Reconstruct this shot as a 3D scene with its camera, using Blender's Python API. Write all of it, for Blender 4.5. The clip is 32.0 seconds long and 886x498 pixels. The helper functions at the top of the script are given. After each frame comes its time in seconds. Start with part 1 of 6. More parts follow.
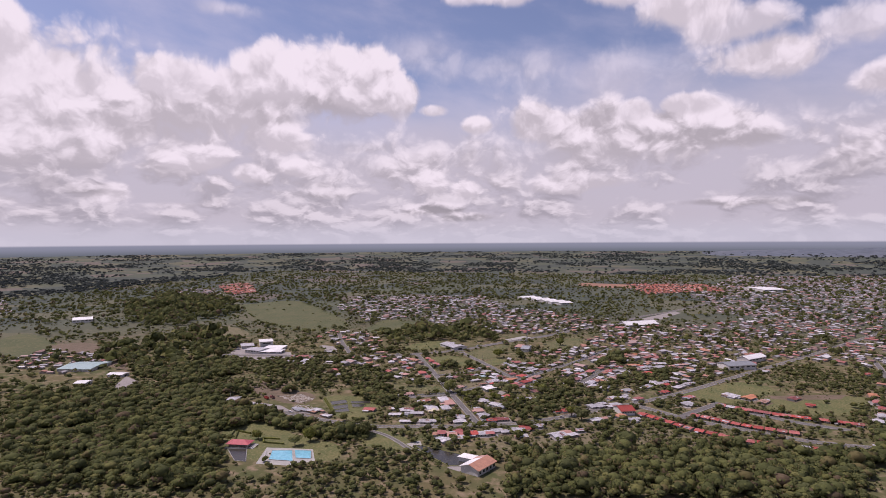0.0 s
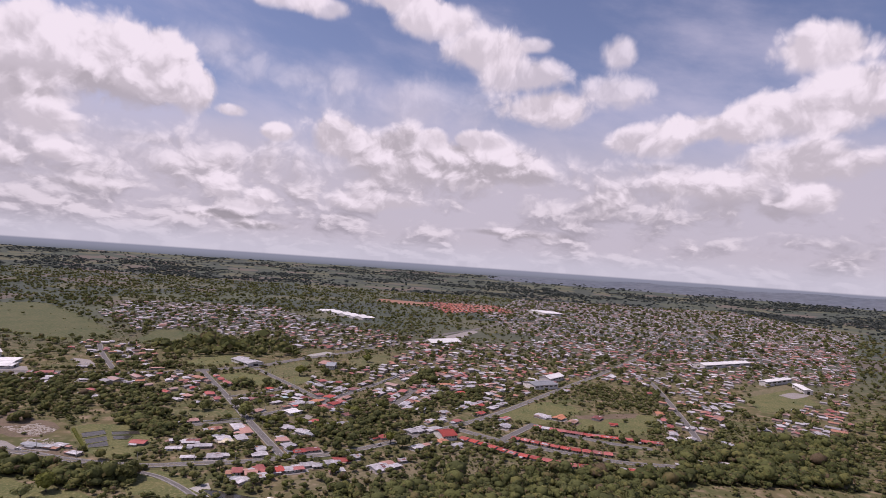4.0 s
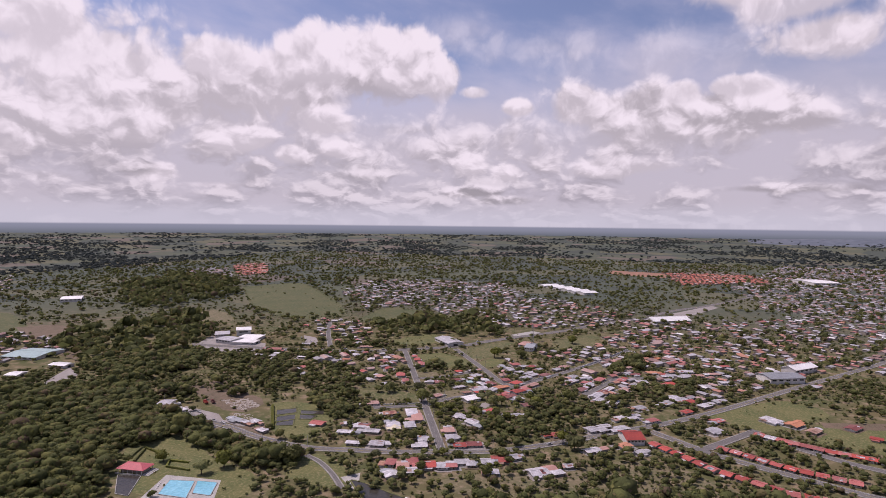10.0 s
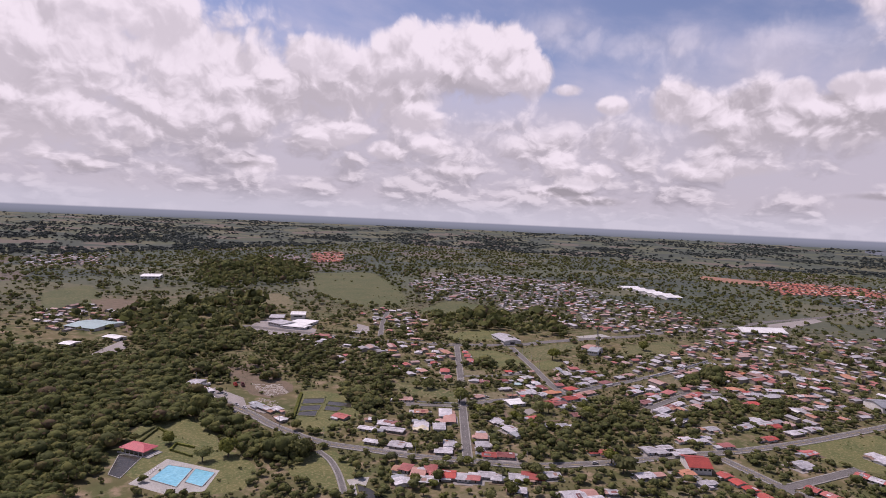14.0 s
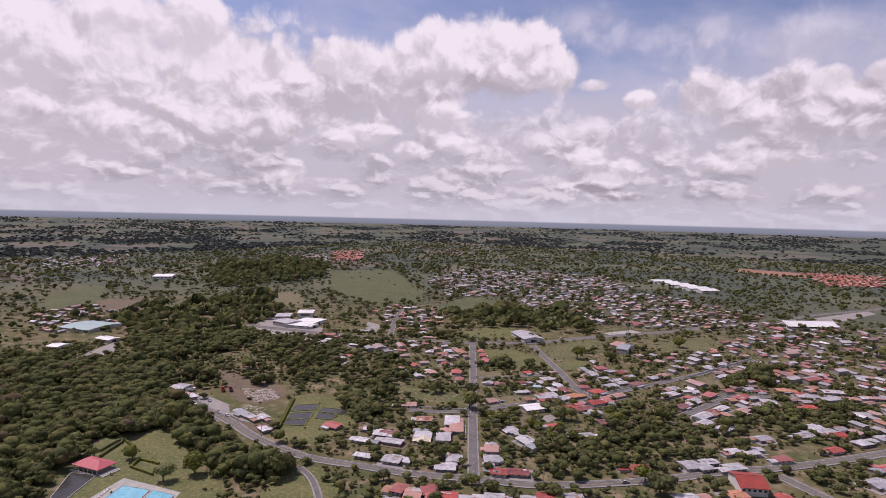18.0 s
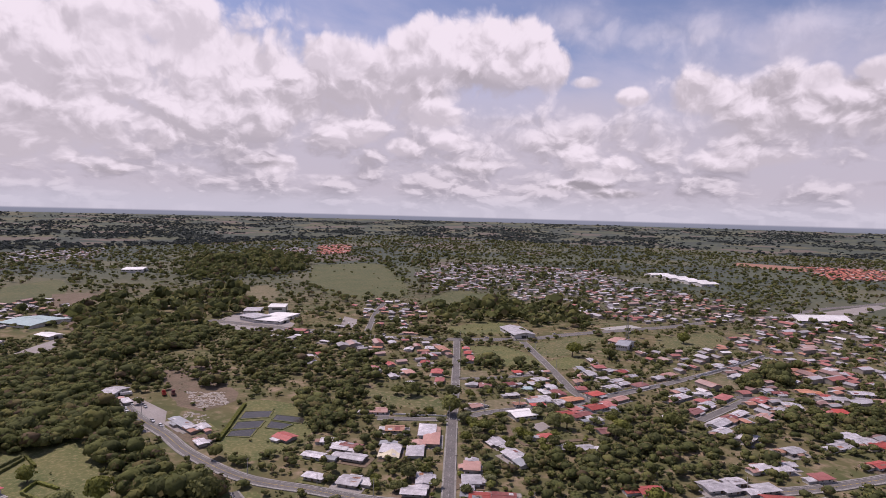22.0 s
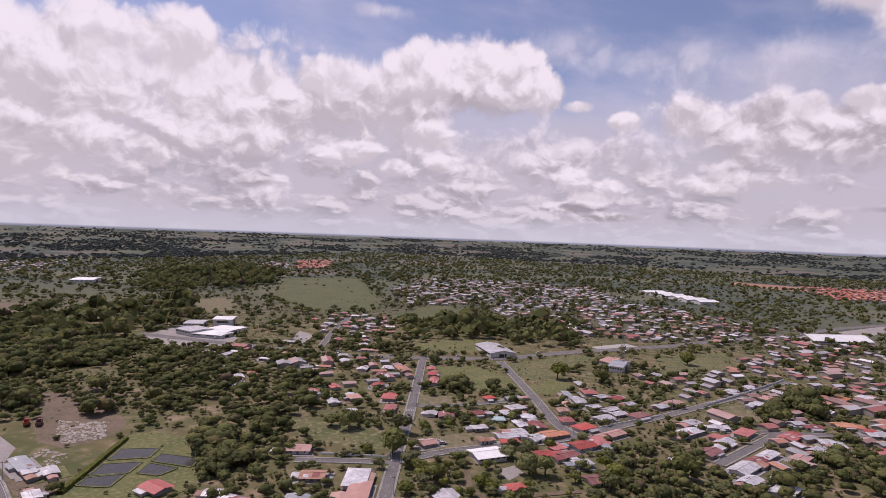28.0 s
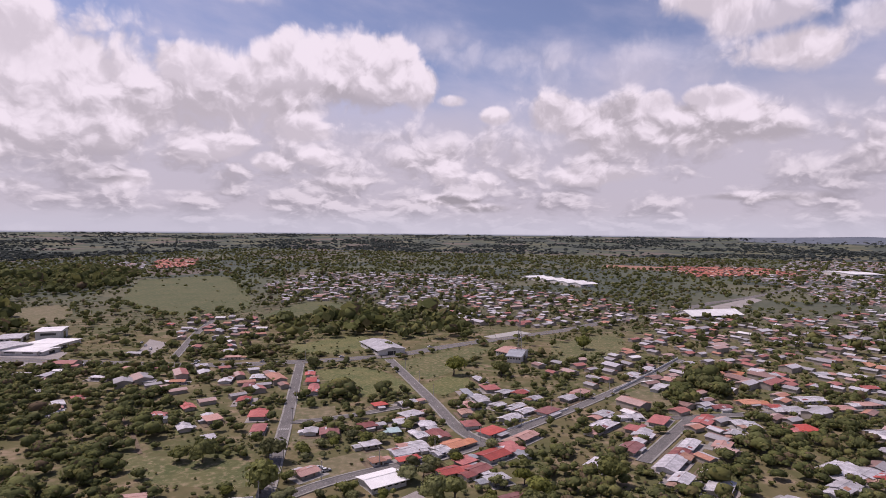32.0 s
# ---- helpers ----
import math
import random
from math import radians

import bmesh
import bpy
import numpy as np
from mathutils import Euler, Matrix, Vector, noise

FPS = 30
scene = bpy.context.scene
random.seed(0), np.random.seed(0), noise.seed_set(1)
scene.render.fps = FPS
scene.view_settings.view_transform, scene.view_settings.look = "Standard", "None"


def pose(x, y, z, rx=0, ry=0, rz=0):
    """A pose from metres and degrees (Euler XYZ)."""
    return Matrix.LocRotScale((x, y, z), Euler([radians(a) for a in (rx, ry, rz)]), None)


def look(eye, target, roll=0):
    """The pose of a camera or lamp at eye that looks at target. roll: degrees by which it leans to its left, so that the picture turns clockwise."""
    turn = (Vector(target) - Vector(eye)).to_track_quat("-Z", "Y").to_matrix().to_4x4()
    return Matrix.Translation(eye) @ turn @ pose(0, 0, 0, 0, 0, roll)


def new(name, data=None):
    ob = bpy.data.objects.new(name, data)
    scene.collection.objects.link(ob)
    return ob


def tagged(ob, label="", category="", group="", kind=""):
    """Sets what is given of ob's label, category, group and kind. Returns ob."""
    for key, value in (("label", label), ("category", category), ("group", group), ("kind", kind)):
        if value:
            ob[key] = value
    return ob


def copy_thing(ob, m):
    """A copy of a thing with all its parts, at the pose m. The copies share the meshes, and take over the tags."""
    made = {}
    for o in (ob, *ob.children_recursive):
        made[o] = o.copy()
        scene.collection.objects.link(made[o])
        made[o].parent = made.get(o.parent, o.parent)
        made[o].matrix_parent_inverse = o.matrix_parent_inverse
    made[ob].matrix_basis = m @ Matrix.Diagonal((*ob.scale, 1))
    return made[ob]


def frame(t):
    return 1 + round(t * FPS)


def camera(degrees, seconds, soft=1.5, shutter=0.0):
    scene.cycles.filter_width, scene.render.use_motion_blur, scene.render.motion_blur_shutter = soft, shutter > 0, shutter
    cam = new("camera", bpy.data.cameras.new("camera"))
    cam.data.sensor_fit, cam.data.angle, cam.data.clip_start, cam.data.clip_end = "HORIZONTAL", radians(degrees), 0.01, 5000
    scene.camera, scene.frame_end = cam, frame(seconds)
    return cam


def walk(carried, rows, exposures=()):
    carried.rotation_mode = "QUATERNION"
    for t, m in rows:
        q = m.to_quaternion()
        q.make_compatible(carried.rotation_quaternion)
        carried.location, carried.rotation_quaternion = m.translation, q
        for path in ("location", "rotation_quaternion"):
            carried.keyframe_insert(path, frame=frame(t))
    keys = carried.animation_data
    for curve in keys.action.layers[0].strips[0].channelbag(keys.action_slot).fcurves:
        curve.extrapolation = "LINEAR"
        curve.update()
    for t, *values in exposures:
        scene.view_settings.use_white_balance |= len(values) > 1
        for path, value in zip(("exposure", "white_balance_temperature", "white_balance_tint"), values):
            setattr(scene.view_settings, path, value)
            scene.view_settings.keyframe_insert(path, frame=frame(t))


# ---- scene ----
# camera and its flight
cam = camera(73.8, 32.0, 0.75)
PATH = [
    (0, (169.1, -620.0, 165.3), (141.79, -523.81, 163.78), -0.37),
    (0.5, (164.8, -614.7, 169.1), (140.69, -517.69, 167.45), 0.62),
    (1, (159.7, -607.7, 169.2), (139.46, -509.79, 167.56), 1.97),
    (1.5, (152.6, -599.2, 167.1), (139.01, -500.09, 166.11), 2.03),
    (2, (146.1, -589.7, 162.9), (138.87, -490.00, 163.19), 2.13),
    (2.5, (139.9, -579.7, 159.1), (138.70, -479.74, 160.55), 3.00),
    (3, (134.8, -571.2, 155.9), (138.85, -471.34, 158.02), 3.60),
    (3.5, (132.2, -562.9, 154.3), (139.08, -463.16, 156.48), 3.98),
    (5.5, (135.2, -536.9, 150.9), (141.82, -437.18, 153.24), 4.07),
    (6, (141.0, -533.4, 149.5), (144.73, -433.50, 152.00), 3.27),
    (6.5, (151.2, -530.8, 152.0), (147.69, -430.91, 154.03), 2.48),
    (7, (161.2, -529.5, 155.3), (149.82, -430.17, 156.63), 2.14),
    (7.5, (172.6, -526.9, 158.2), (152.73, -428.85, 159.11), 2.67),
    (8, (181.8, -522.1, 160.6), (155.57, -425.59, 160.80), 2.80),
    (8.5, (186.0, -516.0, 161.4), (156.81, -420.38, 159.75), 1.86),
    (9, (188.7, -509.1, 161.1), (157.54, -414.17, 157.84), 1.38),
    (9.5, (190.8, -502.7, 162.7), (158.18, -408.24, 158.38), 0.89),
    (10, (192.5, -496.4, 162.6), (159.12, -402.25, 158.16), 0.60),
    (10.5, (195.6, -490.7, 162.6), (160.60, -397.10, 157.96), 0.58),
    (11, (198.6, -484.3, 162.0), (161.76, -391.48, 157.30), 1.06),
    (11.5, (201.1, -476.6, 159.7), (162.15, -384.60, 154.80), 1.63),
    (12, (202.2, -467.6, 157.2), (161.14, -376.57, 152.34), 1.84),
    (12.5, (203.9, -459.3, 155.8), (160.75, -369.20, 150.70), 2.01),
    (13, (205.3, -451.3, 153.4), (160.19, -362.23, 148.45), 2.35),
    (13.5, (205.8, -444.4, 152.7), (159.86, -355.73, 147.53), 2.58),
    (14, (205.2, -437.2, 150.7), (158.61, -348.82, 145.49), 2.57),
    (14.5, (205.0, -429.7, 149.6), (157.37, -341.93, 144.28), 2.39),
    (16.5, (199.0, -402.8, 144.4), (150.56, -315.51, 138.75), 1.98),
    (17, (196.8, -395.8, 142.4), (148.27, -308.55, 136.87), 1.67),
    (17.5, (195.0, -388.6, 140.7), (145.89, -301.64, 135.12), 1.64),
    (18, (194.1, -380.8, 138.9), (143.49, -294.72, 133.39), 1.43),
    (18.5, (192.2, -373.9, 137.7), (141.52, -287.87, 132.24), 1.32),
    (19, (189.4, -366.6, 136.2), (138.74, -280.57, 130.56), 1.46),
    (19.5, (186.7, -359.7, 134.7), (136.41, -273.49, 129.10), 1.45),
    (20, (184.3, -352.6, 133.0), (134.16, -266.24, 127.15), 1.44),
    (20.5, (181.6, -345.3, 131.6), (131.69, -258.86, 125.43), 1.48),
    (21, (178.5, -337.9, 130.4), (128.62, -251.50, 124.20), 1.40),
    (21.5, (176.1, -330.3, 128.0), (126.26, -243.81, 121.92), 1.44),
    (22, (173.4, -323.2, 125.6), (123.84, -236.49, 119.59), 1.47),
    (22.5, (171.4, -315.8, 123.8), (121.81, -229.17, 117.89), 1.81),
    (23, (169.4, -308.4, 122.2), (119.84, -221.73, 116.70), 1.83),
    (23.5, (167.0, -301.1, 119.7), (117.85, -214.23, 114.29), 1.66),
    (24, (163.8, -294.6, 117.6), (115.57, -207.19, 112.18), 1.09),
    (24.5, (161.6, -287.8, 115.7), (113.55, -200.22, 110.30), 1.10),
    (25, (159.9, -281.2, 113.8), (112.15, -193.46, 108.77), 1.08),
    (25.5, (158.5, -273.7, 112.5), (110.60, -186.05, 107.59), 1.85),
    (26, (157.5, -266.6, 112.1), (109.14, -179.20, 107.90), 2.16),
    (26.5, (156.4, -260.0, 109.6), (108.05, -172.52, 106.60), 2.35),
    (28.5, (149.5, -233.0, 104.5), (101.05, -145.57, 102.26), 1.96),
    (29, (144.3, -226.9, 102.4), (99.23, -137.70, 100.25), 0.58),
    (29.5, (139.6, -220.0, 100.6), (98.13, -129.01, 98.44), -0.38),
    (30, (135.6, -214.4, 99.5), (97.41, -122.00, 97.14), -0.61),
    (30.5, (132.9, -208.1, 98.3), (96.82, -114.84, 95.80), -0.18),
    (31, (131.3, -202.0, 97.6), (96.97, -108.15, 95.10), 0.32),
    (31.5, (129.2, -196.7, 97.0), (96.99, -102.08, 94.47), 0.63),
    (32, (127.7, -190.9, 98.1), (97.75, -95.51, 95.02), 0.54),
]
EXPOSE = [(0, 0.1, 6600, 28.5), (32, 0.1, 6600, 28.5)]
walk(cam, [(t, look(eye, target, roll)) for t, eye, target, roll in PATH], EXPOSE)

# ---------------------------------------------------------------- world, sun, sky
SUN_AZ, SUN_EL = radians(-90), radians(60)      # azimuth from +y towards +x


def build_sky():
    world = bpy.data.worlds.new("sky")
    scene.world = world
    world.use_nodes = True
    nt = world.node_tree
    nt.nodes.clear()
    N, L = nt.nodes.new, nt.links.new

    def m(op, a, b=None, clamp=False):
        n = N("ShaderNodeMath")
        n.operation, n.use_clamp = op, clamp
        for i, v in enumerate((a, b)):
            if v is None:
                continue
            if isinstance(v, (int, float)):
                n.inputs[i].default_value = v
            else:
                L(v, n.inputs[i])
        return n.outputs[0]

    def remap(v, lo, hi):
        n = N("ShaderNodeMapRange")
        n.interpolation_type = "SMOOTHSTEP"
        L(v, n.inputs[0])
        n.inputs[1].default_value, n.inputs[2].default_value = lo, hi
        return n.outputs[0]

    def mix(f, a, b):
        n = N("ShaderNodeMix")
        n.data_type = "RGBA"
        for i, v in ((0, f), (6, a), (7, b)):
            if isinstance(v, (int, float)):
                n.inputs[i].default_value = v
            elif isinstance(v, tuple):
                n.inputs[i].default_value = (*v, 1)
            else:
                L(v, n.inputs[i])
        return n.outputs[2]

    tc = N("ShaderNodeTexCoord")
    sep = N("ShaderNodeSeparateXYZ")
    L(tc.outputs["Generated"], sep.inputs[0])
    az = m("MULTIPLY", m("ARCTAN2", sep.outputs[0], sep.outputs[1]), 57.2958)
    el = m("MULTIPLY", m("ARCSINE", sep.outputs[2]), 57.2958)
    comb = N("ShaderNodeCombineXYZ")
    L(m("MULTIPLY", az, 0.1), comb.inputs[0])
    # clouds flatten towards the horizon
    L(m("MULTIPLY", m("LOGARITHM", m("ADD", m("MAXIMUM", el, 0.0), 7.0), 2.718), 2.0), comb.inputs[1])

    def noise_tex(scale, detail, rough, off=0.0, dist=0.0):
        n = N("ShaderNodeTexNoise")
        n.inputs["Scale"].default_value, n.inputs["Detail"].default_value = scale, detail
        n.inputs["Roughness"].default_value, n.inputs["Distortion"].default_value = rough, dist
        if off:
            a = N("ShaderNodeVectorMath")
            a.operation = "ADD"
            a.inputs[1].default_value = (off, off * 0.7, off * 0.3)
            L(comb.outputs[0], a.inputs[0])
            L(a.outputs[0], n.inputs["Vector"])
        else:
            L(comb.outputs[0], n.inputs["Vector"])
        return m("SUBTRACT", n.outputs["Fac"], 0.5)

    def puffs(off):
        """Cauliflower heads: rounded cells over soft noise."""
        a = N("ShaderNodeVectorMath")
        a.operation = "ADD"
        a.inputs[1].default_value = (off * 0.35, off, 0)
        L(warped, a.inputs[0])
        v = N("ShaderNodeTexVoronoi")
        v.feature = "SMOOTH_F1"
        v.inputs["Scale"].default_value, v.inputs["Detail"].default_value = 2.4, 3.0
        v.inputs["Roughness"].default_value, v.inputs["Lacunarity"].default_value = 0.5, 2.3
        v.inputs["Smoothness"].default_value = 0.35
        L(a.outputs[0], v.inputs["Vector"])
        n = N("ShaderNodeTexNoise")
        n.inputs["Scale"].default_value, n.inputs["Detail"].default_value, n.inputs["Roughness"].default_value = 1.4, 8, 0.54
        L(a.outputs[0], n.inputs["Vector"])
        return m("ADD", m("MULTIPLY", m("SUBTRACT", 0.72, v.outputs["Distance"]), 0.6), m("SUBTRACT", n.outputs["Fac"], 0.5))

    wn = N("ShaderNodeTexNoise")
    wn.inputs["Scale"].default_value, wn.inputs["Detail"].default_value = 2.2, 5
    L(comb.outputs[0], wn.inputs["Vector"])
    wv = N("ShaderNodeVectorMath")
    wv.operation = "MULTIPLY_ADD"
    wv.inputs[1].default_value = (0.35, 0.35, 0)
    L(wn.outputs["Color"], wv.inputs[0])
    L(comb.outputs[0], wv.inputs[2])
    warped = wv.outputs[0]
    n1 = puffs(0.0)
    n2 = puffs(0.11)    # the same field a little higher: its slope gives light and shade
    n3 = noise_tex(0.55, 6, 0.5, 7.0)
    slope = m("SUBTRACT", n1, n2)
    flat = N("ShaderNodeCombineXYZ")
    L(m("MULTIPLY", az, 0.045), flat.inputs[0])
    L(m("ADD", m("MULTIPLY", el, 0.11), m("MULTIPLY", az, 0.02)), flat.inputs[1])
    wt = N("ShaderNodeTexNoise")
    wt.inputs["Scale"].default_value, wt.inputs["Detail"].default_value, wt.inputs["Roughness"].default_value = 1.1, 7, 0.56
    L(flat.outputs[0], wt.inputs["Vector"])
    wisp = m("SUBTRACT", wt.outputs["Fac"], 0.5)

    sky = N("ShaderNodeTexSky")
    sky.sky_type, sky.sun_disc = "NISHITA", False
    sky.sun_elevation, sky.sun_rotation = SUN_EL, SUN_AZ
    sky.altitude, sky.air_density, sky.dust_density, sky.ozone_density = 200, 1.0, 1.2, 1.5
    blue = N("ShaderNodeMix")
    blue.data_type, blue.blend_type = "RGBA", "MULTIPLY"
    blue.inputs[0].default_value = 1.0
    L(sky.outputs[0], blue.inputs[6])
    blue.inputs[7].default_value = (*SKY_GAIN, 1)
    col = blue.outputs[2]
    # thin high veil
    col = mix(m("MULTIPLY", remap(m("ADD", wisp, m("MULTIPLY", remap(el, 26.0, 10.0), 0.22)), -0.02, 0.34), 0.55), col, (0.56, 0.565, 0.66))

    # one heap of cloud as a node group: billowed upper edge, shaded base that melts into what lies below
    group = bpy.data.node_groups.new("cloud", "ShaderNodeTree")
    for name in ("az", "el", "billow", "slope", "broad", "a", "e", "w", "h", "cover", "ragged", "soft"):
        group.interface.new_socket(name, in_out="INPUT", socket_type="NodeSocketFloat")
    for name in ("below", "base"):
        group.interface.new_socket(name, in_out="INPUT", socket_type="NodeSocketColor")
    group.interface.new_socket("sky", in_out="OUTPUT", socket_type="NodeSocketColor")
    N, L = group.nodes.new, group.links.new
    gi, go = N("NodeGroupInput"), N("NodeGroupOutput")
    q = gi.outputs
    dx = m("DIVIDE", m("SUBTRACT", q["az"], q["a"]), q["w"])
    dy = m("DIVIDE", m("SUBTRACT", q["el"], q["e"]), q["h"])
    r = m("SQRT", m("ADD", m("MULTIPLY", dx, dx), m("MULTIPLY", dy, dy)))
    d = m("ADD", m("SUBTRACT", 1.1, r), m("MULTIPLY", q["billow"], q["ragged"]))
    edge = N("ShaderNodeMapRange")
    edge.interpolation_type = "SMOOTHSTEP"
    L(d, edge.inputs[0])
    edge.inputs[1].default_value = -0.12
    L(q["soft"], edge.inputs[2])
    alpha = m("MULTIPLY", m("MULTIPLY", edge.outputs[0], q["cover"]), remap(dy, -1.5, -0.35))
    lit = m("ADD", m("ADD", m("MULTIPLY", dy, 0.55), m("MULTIPLY", q["slope"], 2.3)), m("ADD", m("MULTIPLY", q["broad"], 1.1), 0.46))
    L(mix(alpha, q["below"], mix(remap(lit, 0.0, 1.0), q["base"], (0.76, 0.75, 0.785))), go.inputs[0])
    N, L = nt.nodes.new, nt.links.new

    def cloud(a, e, w, h, cover, low, ragged, soft):
        nonlocal col
        g = N("ShaderNodeGroup")
        g.node_tree = group
        for name, v in (("az", az), ("el", el), ("billow", n1), ("slope", slope), ("broad", n3), ("below", col)):
            L(v, g.inputs[name])
        for name, v in (("a", a), ("e", e), ("w", w), ("h", h), ("cover", cover), ("ragged", ragged * 1.45), ("soft", soft)):
            g.inputs[name].default_value = v
        g.inputs["base"].default_value = (low * 0.86, low * 0.85, low * 0.9, 1)
        col = g.outputs[0]

    # pale far layer, then the low deck of far clouds, then the single heaps before it
    col = mix(m("MULTIPLY", remap(m("ADD", el, m("MULTIPLY", n3, 10.0)), 15.5, 7.0), 0.9), col, (0.475, 0.475, 0.525))
    deck = m("ADD", m("MULTIPLY", n1, 1.3), m("ADD", m("MULTIPLY", n3, 0.9), m("MULTIPLY", remap(el, 14.0, 6.0), 0.75)))
    lit = m("ADD", m("MULTIPLY", slope, 3.2), m("ADD", m("MULTIPLY", n3, 2.0), 0.40))
    col = mix(m("MULTIPLY", remap(deck, 0.3, 0.8), 0.9), col, mix(remap(lit, -0.05, 1.0), (0.335, 0.335, 0.370), (0.66, 0.655, 0.685)))
    for spec in CLOUDS:
        cloud(*spec)
    col = mix(m("MULTIPLY", remap(el, 2.6, 0.1), 0.8), col, (0.50, 0.53, 0.59))
    # what lies beyond the ground's rim
    col = mix(remap(el, -0.22, -0.42), col, mix(remap(el, -0.4, -1.3), (0.22, 0.25, 0.31), (0.115, 0.14, 0.16)))
    bg = N("ShaderNodeBackground")
    L(col, bg.inputs[0])
    bg.inputs[1].default_value = 1.0
    out = N("ShaderNodeOutputWorld")
    L(bg.outputs[0], out.inputs[0])


SKY_GAIN = (0.096, 0.090, 0.094)
# azimuth, elevation, half width, half height (degrees), cover, shade of the base, raggedness, softness of the edge
CLOUDS = []
CLOUDS += [  # great masses on one side and overhead
    (-61.7, 11.8, 12.1, 7.2, 1, 0.58, 0.9, 0.5), (-62.5, 11.5, 16.4, 8.3, 1, 0.6, 0.8, 0.45), (-65.2, 5.6, 9.6, 4.0, 1, 0.56, 0.9, 0.5), (-50.8, 12.4, 11.4, 5.3, 1, 0.62, 0.75, 0.4),
    (-54.0, 15.6, 7.2, 3.2, 1, 0.66, 0.7, 0.3),
]
CLOUDS += [  # wide middle layer
    (-49.8, 8.6, 26.8, 5.0, 0.75, 0.5, 1.1, 0.7), (-21.8, 7.2, 22.1, 4.2, 0.6, 0.48, 1.1, 0.7), (-2.9, 8.2, 32.9, 3.8, 0.5, 0.48, 1.1, 0.7), (28.2, 7.9, 14.6, 3.9, 0.5, 0.48, 1.1, 0.7),
]
CLOUDS += [  # thin veils
    (-30.1, 14.9, 7.5, 1.5, 0.6, 0.66, 0.6, 0.8), (-18.3, 17.5, 4.8, 2.4, 0.4, 0.66, 0.6, 0.9), (2.1, 14.9, 14.2, 3.6, 0.35, 0.64, 0.9, 0.9), (-35.6, 20.3, 3.2, 0.9, 0.5, 0.7, 0.8, 0.8),
    (-9.5, 16.2, 12.2, 1.9, 0.35, 0.66, 0.9, 0.9),
]
CLOUDS += [  # great heads
    (-38.1, 12.3, 8.0, 4.3, 1, 0.55, 0.7, 0.3), (-42.8, 10.0, 8.8, 4.1, 1, 0.52, 0.7, 0.4), (-27.3, 14.7, 8.6, 4.4, 1, 0.46, 0.65, 0.22), (-32.2, 15.1, 4.6, 3.0, 1, 0.6, 0.6, 0.25),
    (-23.6, 15.2, 4.8, 3.2, 1, 0.58, 0.6, 0.25), (-20.1, 13.7, 2.4, 2.5, 1, 0.55, 0.6, 0.25), (-40.7, 14.2, 3.7, 2.0, 1, 0.66, 0.6, 0.25),
]
CLOUDS += [  # long heap
    (-6.4, 10.8, 3.5, 2.4, 1, 0.55, 0.6, 0.25), (0.2, 10.0, 7.1, 2.9, 1, 0.48, 0.6, 0.25), (6.9, 9.9, 5.7, 2.8, 1, 0.45, 0.6, 0.25), (2.3, 11.7, 1.9, 1.2, 1, 0.66, 0.5, 0.25),
    (6.7, 11.9, 2.7, 1.0, 1, 0.64, 0.5, 0.25), (-12.6, 10.9, 1.6, 0.9, 1, 0.6, 0.5, 0.3), (11.3, 9.0, 3.2, 1.6, 0.9, 0.45, 0.6, 0.4),
]
CLOUDS += [  # slanting band high up
    (-12.6, 22.6, 3.9, 1.2, 0.9, 0.66, 0.8, 0.35), (-8.8, 22.2, 3.2, 1.1, 0.8, 0.66, 0.8, 0.4), (-2.4, 23.6, 4.9, 1.4, 1, 0.66, 0.7, 0.35), (1.6, 22.2, 4.7, 1.9, 1, 0.66, 0.7, 0.35),
    (6.8, 19.8, 4.7, 2.4, 1, 0.62, 0.7, 0.35), (10.7, 17.9, 4.9, 2.0, 0.9, 0.62, 0.7, 0.4), (13.0, 15.1, 4.8, 2.1, 1, 0.6, 0.7, 0.35), (11.3, 20.6, 2.0, 0.9, 0.85, 0.68, 0.7, 0.5),
    (19.5, 19.8, 2.1, 1.8, 0.8, 0.68, 0.7, 0.5), (19.2, 16.6, 4.5, 2.2, 0.8, 0.64, 0.8, 0.5),
]
CLOUDS += [  # heaps on the far side
    (35.9, 19.1, 4.2, 2.2, 1, 0.66, 0.7, 0.3), (38.3, 15.2, 4.7, 3.0, 1, 0.6, 0.7, 0.3), (33.0, 14.1, 5.7, 2.3, 1, 0.58, 0.7, 0.3), (27.5, 13.2, 5.4, 1.9, 1, 0.58, 0.7, 0.3),
    (22.4, 12.3, 4.6, 1.7, 0.95, 0.58, 0.7, 0.35), (35.5, 10.2, 6.1, 2.2, 1, 0.55, 0.7, 0.35), (28.1, 8.6, 5.3, 1.9, 0.95, 0.52, 0.7, 0.4), (36.0, 7.4, 2.3, 1.4, 1, 0.58, 0.6, 0.3),
]
